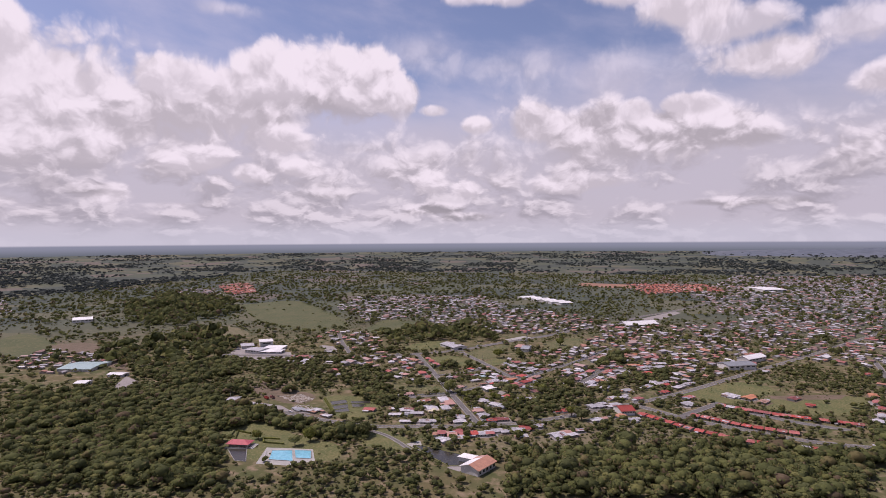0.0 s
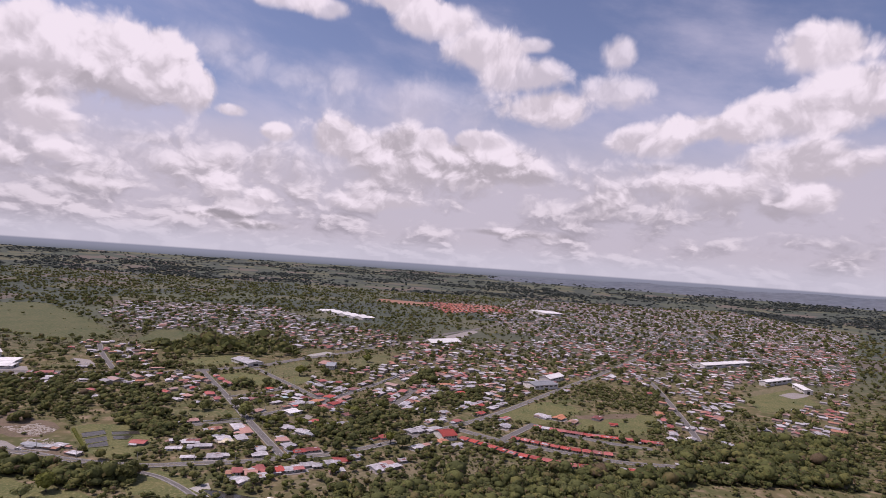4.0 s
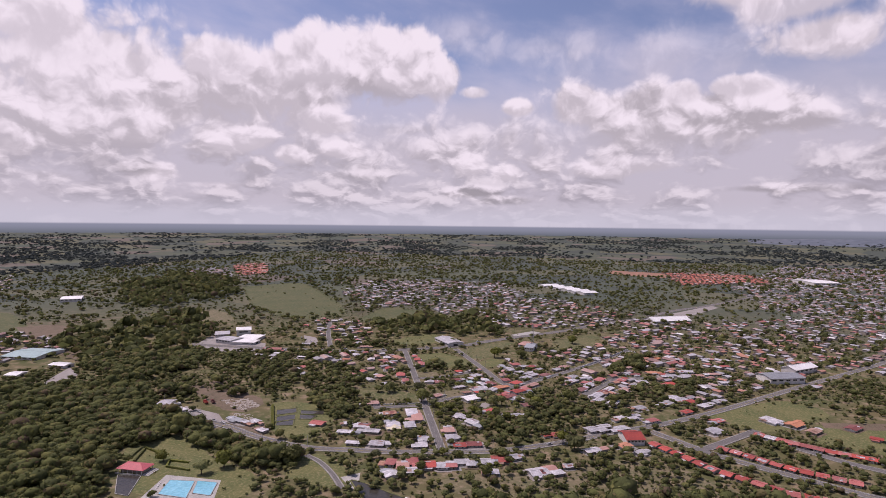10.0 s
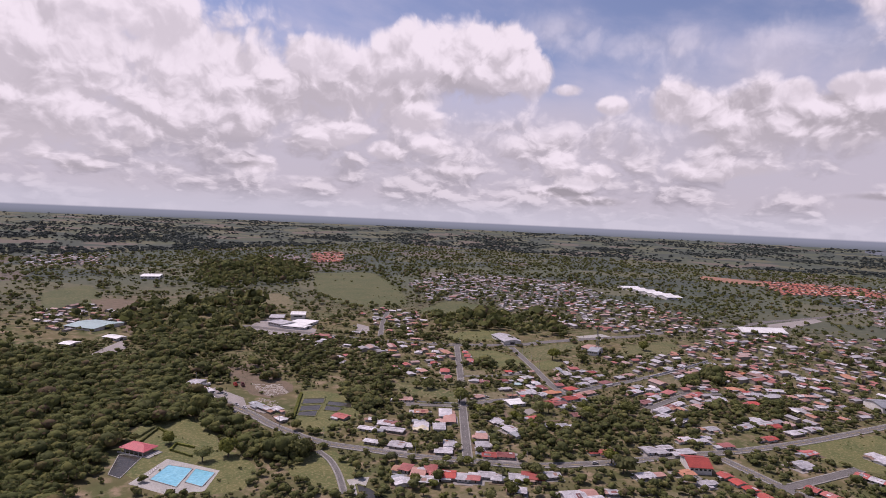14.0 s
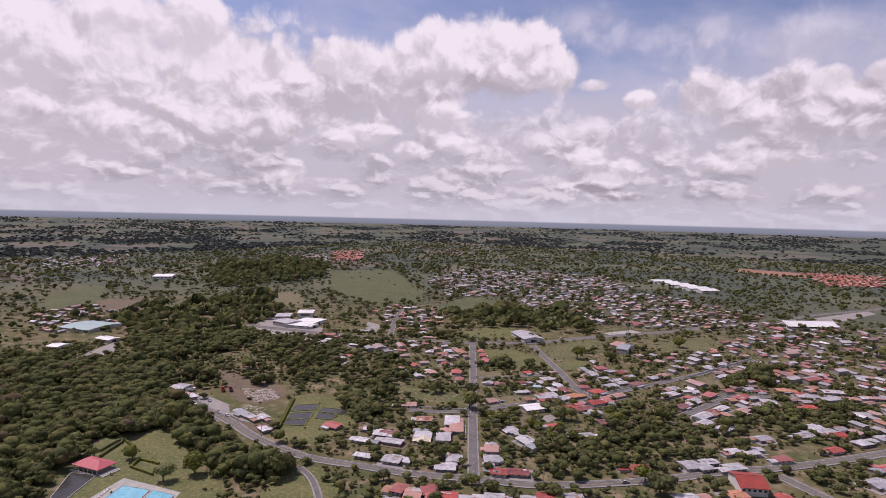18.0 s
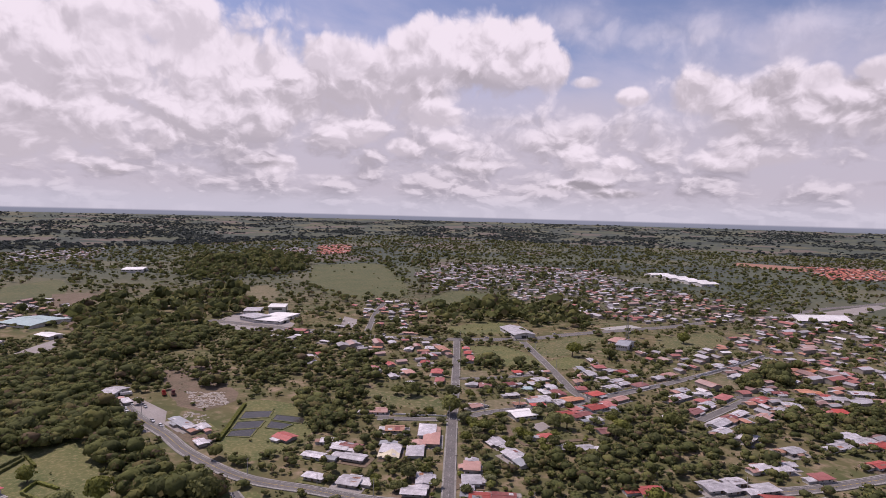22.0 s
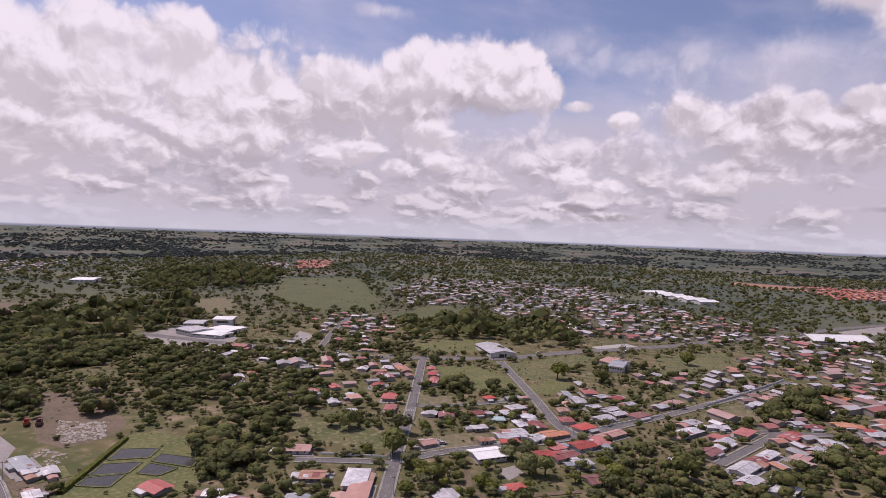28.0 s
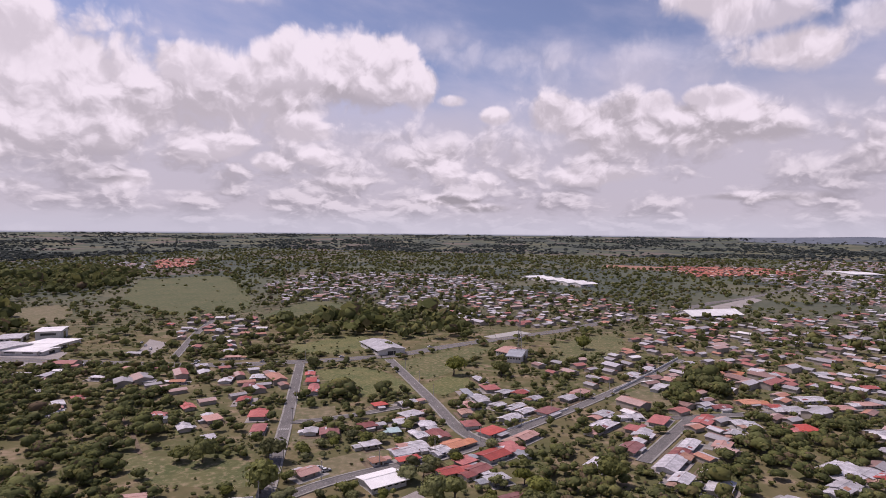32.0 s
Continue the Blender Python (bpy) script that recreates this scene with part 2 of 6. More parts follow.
CLOUDS += [  # small bright heads in the low deck
    (-38.5, 7.4, 3.2, 1.4, 1, 0.6, 0.7, 0.3), (-30.4, 9.2, 3.0, 1.4, 1, 0.6, 0.7, 0.3), (-44.8, 4.5, 1.7, 0.8, 0.9, 0.6, 0.7, 0.4), (-17.0, 5.7, 1.9, 1.4, 0.95, 0.6, 0.7, 0.3),
    (-16.7, 12.3, 1.7, 0.7, 0.9, 0.62, 0.6, 0.4), (-13.6, 4.9, 1.7, 1.2, 1, 0.6, 0.7, 0.3), (-3.3, 5.3, 6.5, 1.1, 0.9, 0.56, 0.7, 0.4), (-29.2, 6.8, 2.5, 0.9, 1, 0.58, 0.7, 0.3),
    (-34.1, 6.3, 1.6, 1.1, 1, 0.58, 0.7, 0.3), (-45.0, 4.0, 2.6, 0.9, 0.9, 0.58, 0.7, 0.4), (-36.7, 7.9, 1.7, 0.9, 0.9, 0.6, 0.7, 0.4),
]
CLOUDS += [  # grey patches
    (-46.8, 4.6, 2.1, 1.0, 0.75, 0.36, 0.7, 0.5), (-59.5, 3.3, 2.6, 0.9, 0.6, 0.38, 0.7, 0.6), (-65.1, 7.7, 2.2, 1.0, 0.5, 0.44, 0.7, 0.7), (-16.6, 3.0, 3.7, 0.7, 0.8, 0.33, 0.6, 0.5),
    (-13.7, 2.2, 3.4, 0.6, 0.85, 0.33, 0.6, 0.5), (10.0, 3.2, 6.4, 0.5, 0.7, 0.36, 0.6, 0.6), (-28.7, 4.5, 6.5, 0.6, 0.5, 0.4, 0.7, 0.7), (-54.0, 3.5, 3.2, 0.7, 0.5, 0.42, 0.7, 0.7),
    (-23.3, 8.9, 5.4, 0.9, 0.45, 0.42, 0.7, 0.8), (24.9, 9.9, 4.2, 0.6, 0.4, 0.44, 0.7, 0.8), (-40.9, 3.2, 4.1, 0.4, 0.5, 0.42, 0.7, 0.7),
]
CLOUDS += [  # behind the view
    (70, 16, 16, 9, 1, 0.6, 1.2, 0.5), (120, 20, 30, 10, 1, 0.6, 1.2, 0.5), (-120, 20, 30, 10, 1, 0.6, 1.2, 0.5), (180, 25, 30, 10, 1, 0.6, 1.2, 0.5),
]

build_sky()
sun = new("sun", bpy.data.lights.new("sun", "SUN"))
sun.data.energy, sun.data.angle, sun.data.color = 3.4, radians(0.6), (1.0, 0.95, 0.88)
to_sun = Vector((math.sin(SUN_AZ) * math.cos(SUN_EL), math.cos(SUN_AZ) * math.cos(SUN_EL), math.sin(SUN_EL)))
sun.matrix_world = look((0, 0, 400), Vector((0, 0, 400)) - to_sun)


# ---------------------------------------------------------------- materials
MATS = {}


def mat(name, c1, c2, scale=0.2, rough=0.9, metal=0.0, rnd=0.0, fine=3.0, bump=0.2, c3=None, islands=None, streak=0.0, spec=0.3, leafy=0.0):
    """Two-scale procedural surface; rnd varies it from object to object, islands gives a palette to the pieces of one mesh."""
    mt = bpy.data.materials.new(name)
    mt.use_nodes = True
    nt = mt.node_tree
    N, L = nt.nodes.new, nt.links.new
    b = nt.nodes["Principled BSDF"]
    b.inputs["Roughness"].default_value, b.inputs["Metallic"].default_value = rough, metal
    b.inputs["Specular IOR Level"].default_value = spec
    geo = N("ShaderNodeNewGeometry")

    def tex(s, detail, stretch=1.0):
        n = N("ShaderNodeTexNoise")
        n.inputs["Scale"].default_value, n.inputs["Detail"].default_value = s, detail
        n.inputs["Roughness"].default_value = 0.6
        if stretch != 1.0:
            mp = N("ShaderNodeMapping")
            mp.inputs["Scale"].default_value = (stretch, stretch, 1)
            L(geo.outputs["Position"], mp.inputs[0])
            L(mp.outputs[0], n.inputs["Vector"])
        else:
            L(geo.outputs["Position"], n.inputs["Vector"])
        return n.outputs["Fac"]

    def mix(f, a, bb, mode="MIX"):
        n = N("ShaderNodeMix")
        n.data_type, n.blend_type = "RGBA", mode
        for i, v in ((0, f), (6, a), (7, bb)):
            if isinstance(v, (int, float)):
                n.inputs[i].default_value = v
            elif isinstance(v, tuple):
                n.inputs[i].default_value = (*v, 1)
            else:
                L(v, n.inputs[i])
        return n.outputs[2]

    def ramp(f, lo, hi):
        n = N("ShaderNodeMapRange")
        L(f, n.inputs[0])
        n.inputs[1].default_value, n.inputs[2].default_value = lo, hi
        return n.outputs[0]

    big, small = tex(scale, 4), tex(fine, 5)
    if islands:
        r = N("ShaderNodeValToRGB")
        r.color_ramp.interpolation = "CONSTANT"
        els = r.color_ramp.elements
        while len(els) < len(islands):
            els.new(0.5)
        at = 0.0
        total = sum(w for w, _ in islands)
        for e, (w, c) in zip(els, islands):
            e.position, e.color = at, (*c, 1)
            at += w / total
        L(geo.outputs["Random Per Island"], r.inputs[0])
        col = mix(ramp(small, 0.45, 0.75), r.outputs[0], (0.16, 0.12, 0.09), "MIX") if streak else r.outputs[0]
        col = mix(ramp(big, 0.35, 0.65), col, mix(1.0, col, c2, "MULTIPLY"))
    else:
        col = mix(ramp(big, 0.35, 0.65), c1, c2)
        if c3:
            col = mix(ramp(small, 0.5, 0.68), col, c3)
    if streak and not islands:
        col = mix(m_mul(nt, ramp(tex(0.9, 4, 4.0), 0.52, 0.7), streak), col, (0.17, 0.10, 0.06))
    shade = mix(ramp(small, 0.3, 0.7), (0.78, 0.78, 0.78), (1.12, 1.12, 1.12))
    col = mix(1.0, col, shade, "MULTIPLY")
    if rnd:
        oi = N("ShaderNodeObjectInfo")
        hsv = N("ShaderNodeHueSaturation")
        L(col, hsv.inputs["Color"])
        for key, spread in (("Value", rnd), ("Saturation", rnd * 0.7)):
            mr = N("ShaderNodeMapRange")
            L(oi.outputs["Random"] if key == "Value" else m_frac(nt, oi.outputs["Random"]), mr.inputs[0])
            mr.inputs[3].default_value, mr.inputs[4].default_value = 1 - spread, 1 + spread
            L(mr.outputs[0], hsv.inputs[key])
        col = hsv.outputs[0]
    L(col, b.inputs["Base Color"])
    if leafy:
        tr = N("ShaderNodeBsdfTranslucent")
        L(col, tr.inputs["Color"])
        both = N("ShaderNodeMixShader")
        both.inputs[0].default_value = leafy
        L(b.outputs[0], both.inputs[1])
        L(tr.outputs[0], both.inputs[2])
        L(both.outputs[0], nt.nodes["Material Output"].inputs[0])
    if bump:
        bp = N("ShaderNodeBump")
        bp.inputs["Strength"].default_value, bp.inputs["Distance"].default_value = bump, 0.3
        L(small, bp.inputs["Height"])
        L(bp.outputs[0], b.inputs["Normal"])
    MATS[name] = mt
    return mt


def m_mul(nt, a, k):
    n = nt.nodes.new("ShaderNodeMath")
    n.operation = "MULTIPLY"
    nt.links.new(a, n.inputs[0])
    n.inputs[1].default_value = k
    return n.outputs[0]


def m_frac(nt, a):
    n = nt.nodes.new("ShaderNodeMath")
    n.operation = "FRACT"
    nt.links.new(m_mul(nt, a, 7.31), n.inputs[0])
    return n.outputs[0]


mat("roof_red", (0.43, 0.115, 0.10), (0.33, 0.09, 0.08), 0.25, 0.6, rnd=0.22, fine=1.2, streak=0.3, bump=0.1)
mat("roof_pinkred", (0.50, 0.11, 0.13), (0.42, 0.10, 0.115), 0.25, 0.6, fine=1.2, streak=0.15, bump=0.1)
mat("roof_zinc", (0.60, 0.58, 0.60), (0.38, 0.37, 0.38), 0.3, 0.45, 0.15, rnd=0.22, fine=1.0, streak=0.55, bump=0.1)
mat("roof_grey", (0.33, 0.35, 0.37), (0.26, 0.27, 0.29), 0.3, 0.5, 0.1, rnd=0.15, streak=0.3, bump=0.1)
mat("roof_orange", (0.48, 0.22, 0.13), (0.38, 0.17, 0.11), 0.3, 0.8, rnd=0.15, bump=0.3)
mat("roof_rust", (0.27, 0.15, 0.11), (0.36, 0.22, 0.17), 0.3, 0.75, rnd=0.2, streak=0.4, bump=0.15)
mat("roof_maroon", (0.17, 0.055, 0.055), (0.24, 0.10, 0.09), 0.3, 0.6, rnd=0.2, streak=0.4, bump=0.15)
mat("roof_pink", (0.46, 0.27, 0.23), (0.38, 0.22, 0.19), 0.3, 0.7, rnd=0.12, streak=0.25, bump=0.15)
mat("roof_teal", (0.33, 0.46, 0.46), (0.28, 0.38, 0.38), 0.3, 0.5, rnd=0.1, streak=0.2)
mat("roof_cream", (0.62, 0.56, 0.40), (0.52, 0.46, 0.33), 0.3, 0.6, rnd=0.1, streak=0.2)
mat("roof_white", (0.80, 0.79, 0.78), (0.68, 0.67, 0.66), 0.1, 0.5, rnd=0.06, streak=0.12, bump=0.05)
mat("wall_paint", (0.42, 0.38, 0.34), (0.31, 0.28, 0.25), 0.4, 0.9, rnd=0.35, fine=0.8, bump=0.1)
mat("white_wall", (0.62, 0.60, 0.58), (0.48, 0.46, 0.44), 0.3, 0.85, rnd=0.1, bump=0.1)
mat("dark_opening", (0.030, 0.032, 0.035), (0.05, 0.05, 0.05), 0.5, 0.25, bump=0, spec=0.5)
mat("door_wood", (0.16, 0.10, 0.06), (0.12, 0.07, 0.04), 1.0, 0.6, rnd=0.3)
mat("asphalt", (0.155, 0.145, 0.138), (0.115, 0.108, 0.105), 0.12, 0.9, fine=1.5, bump=0.1, c3=(0.18, 0.168, 0.16))
mat("dirt", (0.175, 0.125, 0.09), (0.115, 0.09, 0.058), 0.08, 0.95, fine=0.7, bump=0.3, c3=(0.155, 0.13, 0.085))
mat("concrete", (0.40, 0.385, 0.36), (0.32, 0.31, 0.29), 0.15, 0.9, fine=1.0, bump=0.1)
mat("kerb", (0.30, 0.285, 0.265), (0.21, 0.20, 0.185), 0.2, 0.9, fine=1.0, bump=0.1)
mat("gravel", (0.31, 0.285, 0.27), (0.25, 0.225, 0.21), 0.06, 0.95, fine=1.0, bump=0.2)
mat("line_white", (0.46, 0.45, 0.43), (0.30, 0.29, 0.28), 0.5, 0.8)
mat("line_yellow", (0.50, 0.36, 0.07), (0.38, 0.28, 0.08), 0.5, 0.8)
mat("pasture", (0.070, 0.088, 0.036), (0.105, 0.108, 0.048), 0.02, 0.95, fine=0.2, bump=0.4, c3=(0.13, 0.115, 0.06))
mat("lawn", (0.085, 0.105, 0.036), (0.145, 0.140, 0.055), 0.05, 0.95, fine=0.5, bump=0.4, c3=(0.19, 0.165, 0.08))
mat("meadow", (0.140, 0.130, 0.058), (0.078, 0.095, 0.034), 0.05, 0.95, fine=0.35, bump=0.5, c3=(0.21, 0.17, 0.10))
mat("dry_field", (0.175, 0.145, 0.085), (0.115, 0.115, 0.055), 0.05, 0.95, fine=0.3, bump=0.4, c3=(0.21, 0.165, 0.11))
mat("rubble", (0.46, 0.42, 0.37), (0.30, 0.26, 0.22), 0.4, 0.95, fine=1.0, bump=0.1)
mat("red_earth", (0.34, 0.17, 0.115), (0.27, 0.14, 0.10), 0.02, 0.95, fine=0.3, bump=0.3, c3=(0.24, 0.18, 0.11))
mat("pool_water", (0.17, 0.46, 0.58), (0.22, 0.52, 0.62), 0.2, 0.08, fine=0.6, bump=0.02, spec=0.5)
mat("pond_water", (0.045, 0.042, 0.036), (0.055, 0.05, 0.042), 0.1, 0.22, fine=0.4, bump=0.05, spec=0.25)
mat("bark", (0.12, 0.095, 0.075), (0.08, 0.065, 0.05), 0.5, 0.95, rnd=0.2)
mat("metal_grey", (0.30, 0.30, 0.30), (0.24, 0.24, 0.24), 0.5, 0.5, 0.6)
mat("car_paint", (0.55, 0.55, 0.56), (0.50, 0.50, 0.51), 0.5, 0.3, rnd=0.6, bump=0, spec=0.5)
mat("tyre", (0.02, 0.02, 0.02), (0.025, 0.025, 0.025), 1.0, 0.9)
LEAF = [(3, (0.112, 0.124, 0.053)), (3, (0.136, 0.150, 0.060)), (2.6, (0.168, 0.180, 0.068)), (1.8, (0.210, 0.206, 0.078)), (0.9, (0.195, 0.166, 0.078)), (0.6, (0.175, 0.130, 0.085))]
mat("leaves", (0.130, 0.146, 0.055), (0.200, 0.205, 0.072), 0.6, 0.85, rnd=0.3, fine=1.2, bump=0.3, spec=0.15, leafy=0.35)
mat("leaves_wood", (0, 0, 0), (0.70, 0.73, 0.66), 0.035, 0.9, fine=0.8, bump=0.2, islands=LEAF, spec=0.1, leafy=0.35)
# foliage of the distant woods, with blue-grey distance haze painted into the greens
mat("leaves_far_haze", (0, 0, 0), (0.75, 0.8, 0.85), 0.004, 0.95, fine=0.1, bump=0.0, spec=0.05,
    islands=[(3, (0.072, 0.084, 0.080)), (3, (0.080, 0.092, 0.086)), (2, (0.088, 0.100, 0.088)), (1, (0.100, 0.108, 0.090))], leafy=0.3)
# wooded hills whose base colour is shifted to blue-grey to imitate haze
mat("hill_haze", (0.125, 0.145, 0.175), (0.140, 0.155, 0.180), 0.003, 0.95, fine=0.02, bump=0.0, spec=0.05)
TOWN = [(3.4, (0.46, 0.45, 0.47)), (3, (0.33, 0.32, 0.33)), (2.6, (0.37, 0.15, 0.13)), (1.8, (0.42, 0.21, 0.15)), (2, (0.27, 0.17, 0.15)), (2, (0.43, 0.30, 0.27)), (0.8, (0.66, 0.65, 0.65))]
mat("town_roofs", (0, 0, 0), (0.82, 0.80, 0.80), 0.05, 0.6, fine=0.9, bump=0.1, islands=TOWN, streak=0.0)
mat("village_roofs", (0, 0, 0), (0.82, 0.80, 0.80), 0.05, 0.6, fine=0.9, bump=0.1,
    islands=[(3, (0.48, 0.47, 0.48)), (3.5, (0.33, 0.32, 0.33)), (1.5, (0.34, 0.17, 0.14)), (2, (0.28, 0.20, 0.17)), (1.5, (0.42, 0.31, 0.28))])
mat("estate_roofs", (0, 0, 0), (0.82, 0.80, 0.80), 0.05, 0.7, fine=0.9, bump=0.1,
    islands=[(5, (0.40, 0.13, 0.09)), (3, (0.44, 0.19, 0.13)), (1, (0.5, 0.42, 0.38))])


def ground_material():
    mt = mat("ground", (0.150, 0.125, 0.066), (0.090, 0.100, 0.042), 0.025, 0.95, fine=0.09, bump=0.5, c3=(0.225, 0.170, 0.115), spec=0.1)
    nt = mt.node_tree
    N, L = nt.nodes.new, nt.links.new
    b = nt.nodes["Principled BSDF"]
    near = b.inputs["Base Color"].links[0].from_socket
    geo = N("ShaderNodeNewGeometry")
    flat = N("ShaderNodeVectorMath")
    flat.operation = "MULTIPLY"
    flat.inputs[1].default_value = (1, 1, 0)
    L(geo.outputs["Position"], flat.inputs[0])
    warp = N("ShaderNodeTexNoise")
    warp.inputs["Scale"].default_value = 0.004
    L(flat.outputs[0], warp.inputs["Vector"])
    add = N("ShaderNodeVectorMath")
    add.operation = "MULTIPLY_ADD"
    add.inputs[1].default_value = (90, 90, 0)
    L(warp.outputs["Color"], add.inputs[0])
    L(flat.outputs[0], add.inputs[2])
    v = N("ShaderNodeTexVoronoi")
    v.inputs["Scale"].default_value = 0.0065
    L(add.outputs[0], v.inputs["Vector"])
    s = N("ShaderNodeSeparateColor")
    L(v.outputs["Color"], s.inputs[0])
    r = N("ShaderNodeValToRGB")
    r.color_ramp.interpolation = "CONSTANT"
    # patchwork of far fields, their colours greyed and blued to paint in haze
    hazed_stops = [(0.0, (0.072, 0.084, 0.070)), (0.3, (0.092, 0.102, 0.074)), (0.52, (0.122, 0.122, 0.082)), (0.7, (0.078, 0.092, 0.072)), (0.85, (0.138, 0.120, 0.100)), (0.95, (0.098, 0.108, 0.074))]
    els = r.color_ramp.elements
    while len(els) < len(hazed_stops):
        els.new(0.5)
    for e, (p, c) in zip(els, hazed_stops):
        e.position, e.color = p, (*c, 1)
    L(s.outputs[0], r.inputs[0])
    # the haze-tinted field colours take over with distance from the middle
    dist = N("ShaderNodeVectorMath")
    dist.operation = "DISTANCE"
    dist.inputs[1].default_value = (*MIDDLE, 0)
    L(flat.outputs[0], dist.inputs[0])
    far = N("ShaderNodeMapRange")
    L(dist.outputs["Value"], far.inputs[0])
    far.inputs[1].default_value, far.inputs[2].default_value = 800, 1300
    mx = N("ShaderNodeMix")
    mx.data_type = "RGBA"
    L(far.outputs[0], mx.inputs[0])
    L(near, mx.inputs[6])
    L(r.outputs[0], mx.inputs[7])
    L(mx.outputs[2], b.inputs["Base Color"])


# ---------------------------------------------------------------- plan: ground, roads, areas
MIDDLE = (150.0, -450.0)
ground_material()


def lift(x, y):
    """Height of the ground: flat under the town, rising slowly to the far skyline."""
    r = np.hypot(np.asarray(x) - MIDDLE[0], np.asarray(y) - MIDDLE[1])
    return 66 * np.maximum(0, (r - 1900) / 3000) ** 2


def mesh_of(name, verts, faces, material, smooth=False):
    me = bpy.data.meshes.new(name)
    me.from_pydata([tuple(map(float, v)) for v in verts], [], [tuple(int(i) for i in f) for f in faces])
    me.materials.append(MATS[material])
    if smooth:
        me.shade_smooth()
    return me


def part(name, bm, material, parent, label=""):
    """Links a bmesh, or (verts, faces), as one mesh object under a thing."""
    if isinstance(bm, tuple):
        me = mesh_of(name, bm[0], bm[1], material)
    else:
        me = bpy.data.meshes.new(name)
        bm.to_mesh(me)
        bm.free()
        me.materials.append(MATS[material])
    ob = new(name, me)
    if parent:
        ob.parent = parent
    if label:
        ob["label"] = label
    return ob


def box(x0, x1, y0, y1, z0, z1):
    v = [(x, y, z) for z in (z0, z1) for y in (y0, y1) for x in (x0, x1)]
    return v, [(0, 2, 3, 1), (4, 5, 7, 6), (0, 1, 5, 4), (1, 3, 7, 5), (3, 2, 6, 7), (2, 0, 4, 6)]


def joined(*shapes):
    vs, fs = [], []
    for v, f in shapes:
        k = len(vs)
        vs += list(v)
        fs += [tuple(i + k for i in q) for q in f]
    return vs, fs


def build_ground():
    rings = [0, 60, 130, 210, 300, 420, 560, 740, 960, 1240, 1560, 1900, 2200, 2500, 2800, 3100, 3400, 3700, 4000, 4300, 4600, 4880]
    seg = 96
    v, f = [(MIDDLE[0], MIDDLE[1], 0)], []
    for r in rings[1:]:
        for k in range(seg):
            a = 2 * math.pi * k / seg
            x, y = MIDDLE[0] + r * math.cos(a), MIDDLE[1] + r * math.sin(a)
            v.append((x, y, float(lift(x, y))))
    for k in range(seg):
        f.append((0, 1 + k, 1 + (k + 1) % seg))
    for i in range(len(rings) - 2):
        for k in range(seg):
            a, b = 1 + i * seg + k, 1 + i * seg + (k + 1) % seg
            f.append((a, a + seg, b + seg, b))
    tagged(new("ground", mesh_of("ground", v, f, "ground", True)), "olive and dry grass ground with bare brown earth, far fields tinted for haze", "ground", kind="structure")


build_ground()

def build_hills():
    """A low chain of wooded hills along the skyline on one side."""
    bearings = np.radians(np.arange(2.0, 60.0, 0.4))
    v, f = [], []
    n = len(bearings)
    for depth, share in ((4300, 0.0), (4500, 0.45), (4680, 1.0), (4860, 0.7)):
        for b in bearings:
            deg = math.degrees(b)
            rise = min(1.0, max(0.0, (deg - 8) / 16))
            h = rise * (20 + 34 * float(lattice(deg, 3.0, 6.0, 41)) + 26 * float(lattice(deg, depth / 90, 2.1, 42)))
            x, y = MIDDLE[0] + depth * math.sin(b), MIDDLE[1] + depth * math.cos(b)
            v.append((x, y, float(lift(x, y)) + share * h - 1.0))
    for i in range(3):
        for k in range(n - 1):
            a = i * n + k
            f.append((a, a + n, a + n + 1, a + 1)[::-1])
    tagged(new("distant_hills", mesh_of("distant_hills", v, f, "hill_haze", True)), "low wooded hills on the skyline, coloured blue-grey for haze", "hills", kind="structure")


# occupancy on a grid of the town: what is built or open, and what is wooded
GX, GY, GS = -1500, -760, 4.0
GW, GH = 800, 720
XS = GX + (np.arange(GW) + 0.5) * GS
YS = GY + (np.arange(GH) + 0.5) * GS
CX, CY = np.meshgrid(XS, YS)
taken = np.zeros((GH, GW), bool)
wooded = np.zeros((GH, GW), np.float32)
homes = np.zeros((GH, GW), np.int8)


def lattice(x, y, size, seed):
    """Smooth value noise from 0 to 1 with cells of that size."""
    rng = np.random.RandomState(seed)
    tab = rng.rand(256, 256)
    u, v = np.asarray(x) / size, np.asarray(y) / size
    i, j = np.floor(u).astype(int), np.floor(v).astype(int)
    a, b = u - i, v - j
    a, b = a * a * (3 - 2 * a), b * b * (3 - 2 * b)
    q = lambda p, r: tab[p & 255, r & 255]
    return (q(i, j) * (1 - a) + q(i + 1, j) * a) * (1 - b) + (q(i, j + 1) * (1 - a) + q(i + 1, j + 1) * a) * b


def inside(poly, x, y):
    res = np.zeros(np.shape(x), bool)
    for (x0, y0), (x1, y1) in zip(poly, poly[1:] + poly[:1]):
        if y0 == y1:
            continue
        res ^= ((y0 > y) != (y1 > y)) & (x < (x1 - x0) * (y - y0) / (y1 - y0) + x0)
    return res


def near_line(pts, x, y):
    best = np.full(np.shape(x), 1e9)
    for (x0, y0), (x1, y1) in zip(pts, pts[1:]):
        dx, dy = x1 - x0, y1 - y0
        t = np.clip(((x - x0) * dx + (y - y0) * dy) / (dx * dx + dy * dy), 0, 1)
        best = np.minimum(best, np.hypot(x - x0 - t * dx, y - y0 - t * dy))
    return best


build_hills()
def window(x0, x1, y0, y1):
    """The grid cells that cover a stretch of the plan, as a pair of slices."""
    i0, i1 = max(0, int((x0 - GX) / GS) - 1), max(0, int((x1 - GX) / GS) + 2)
    j0, j1 = max(0, int((y0 - GY) / GS) - 1), max(0, int((y1 - GY) / GS) + 2)
    return slice(j0, j1), slice(i0, i1)


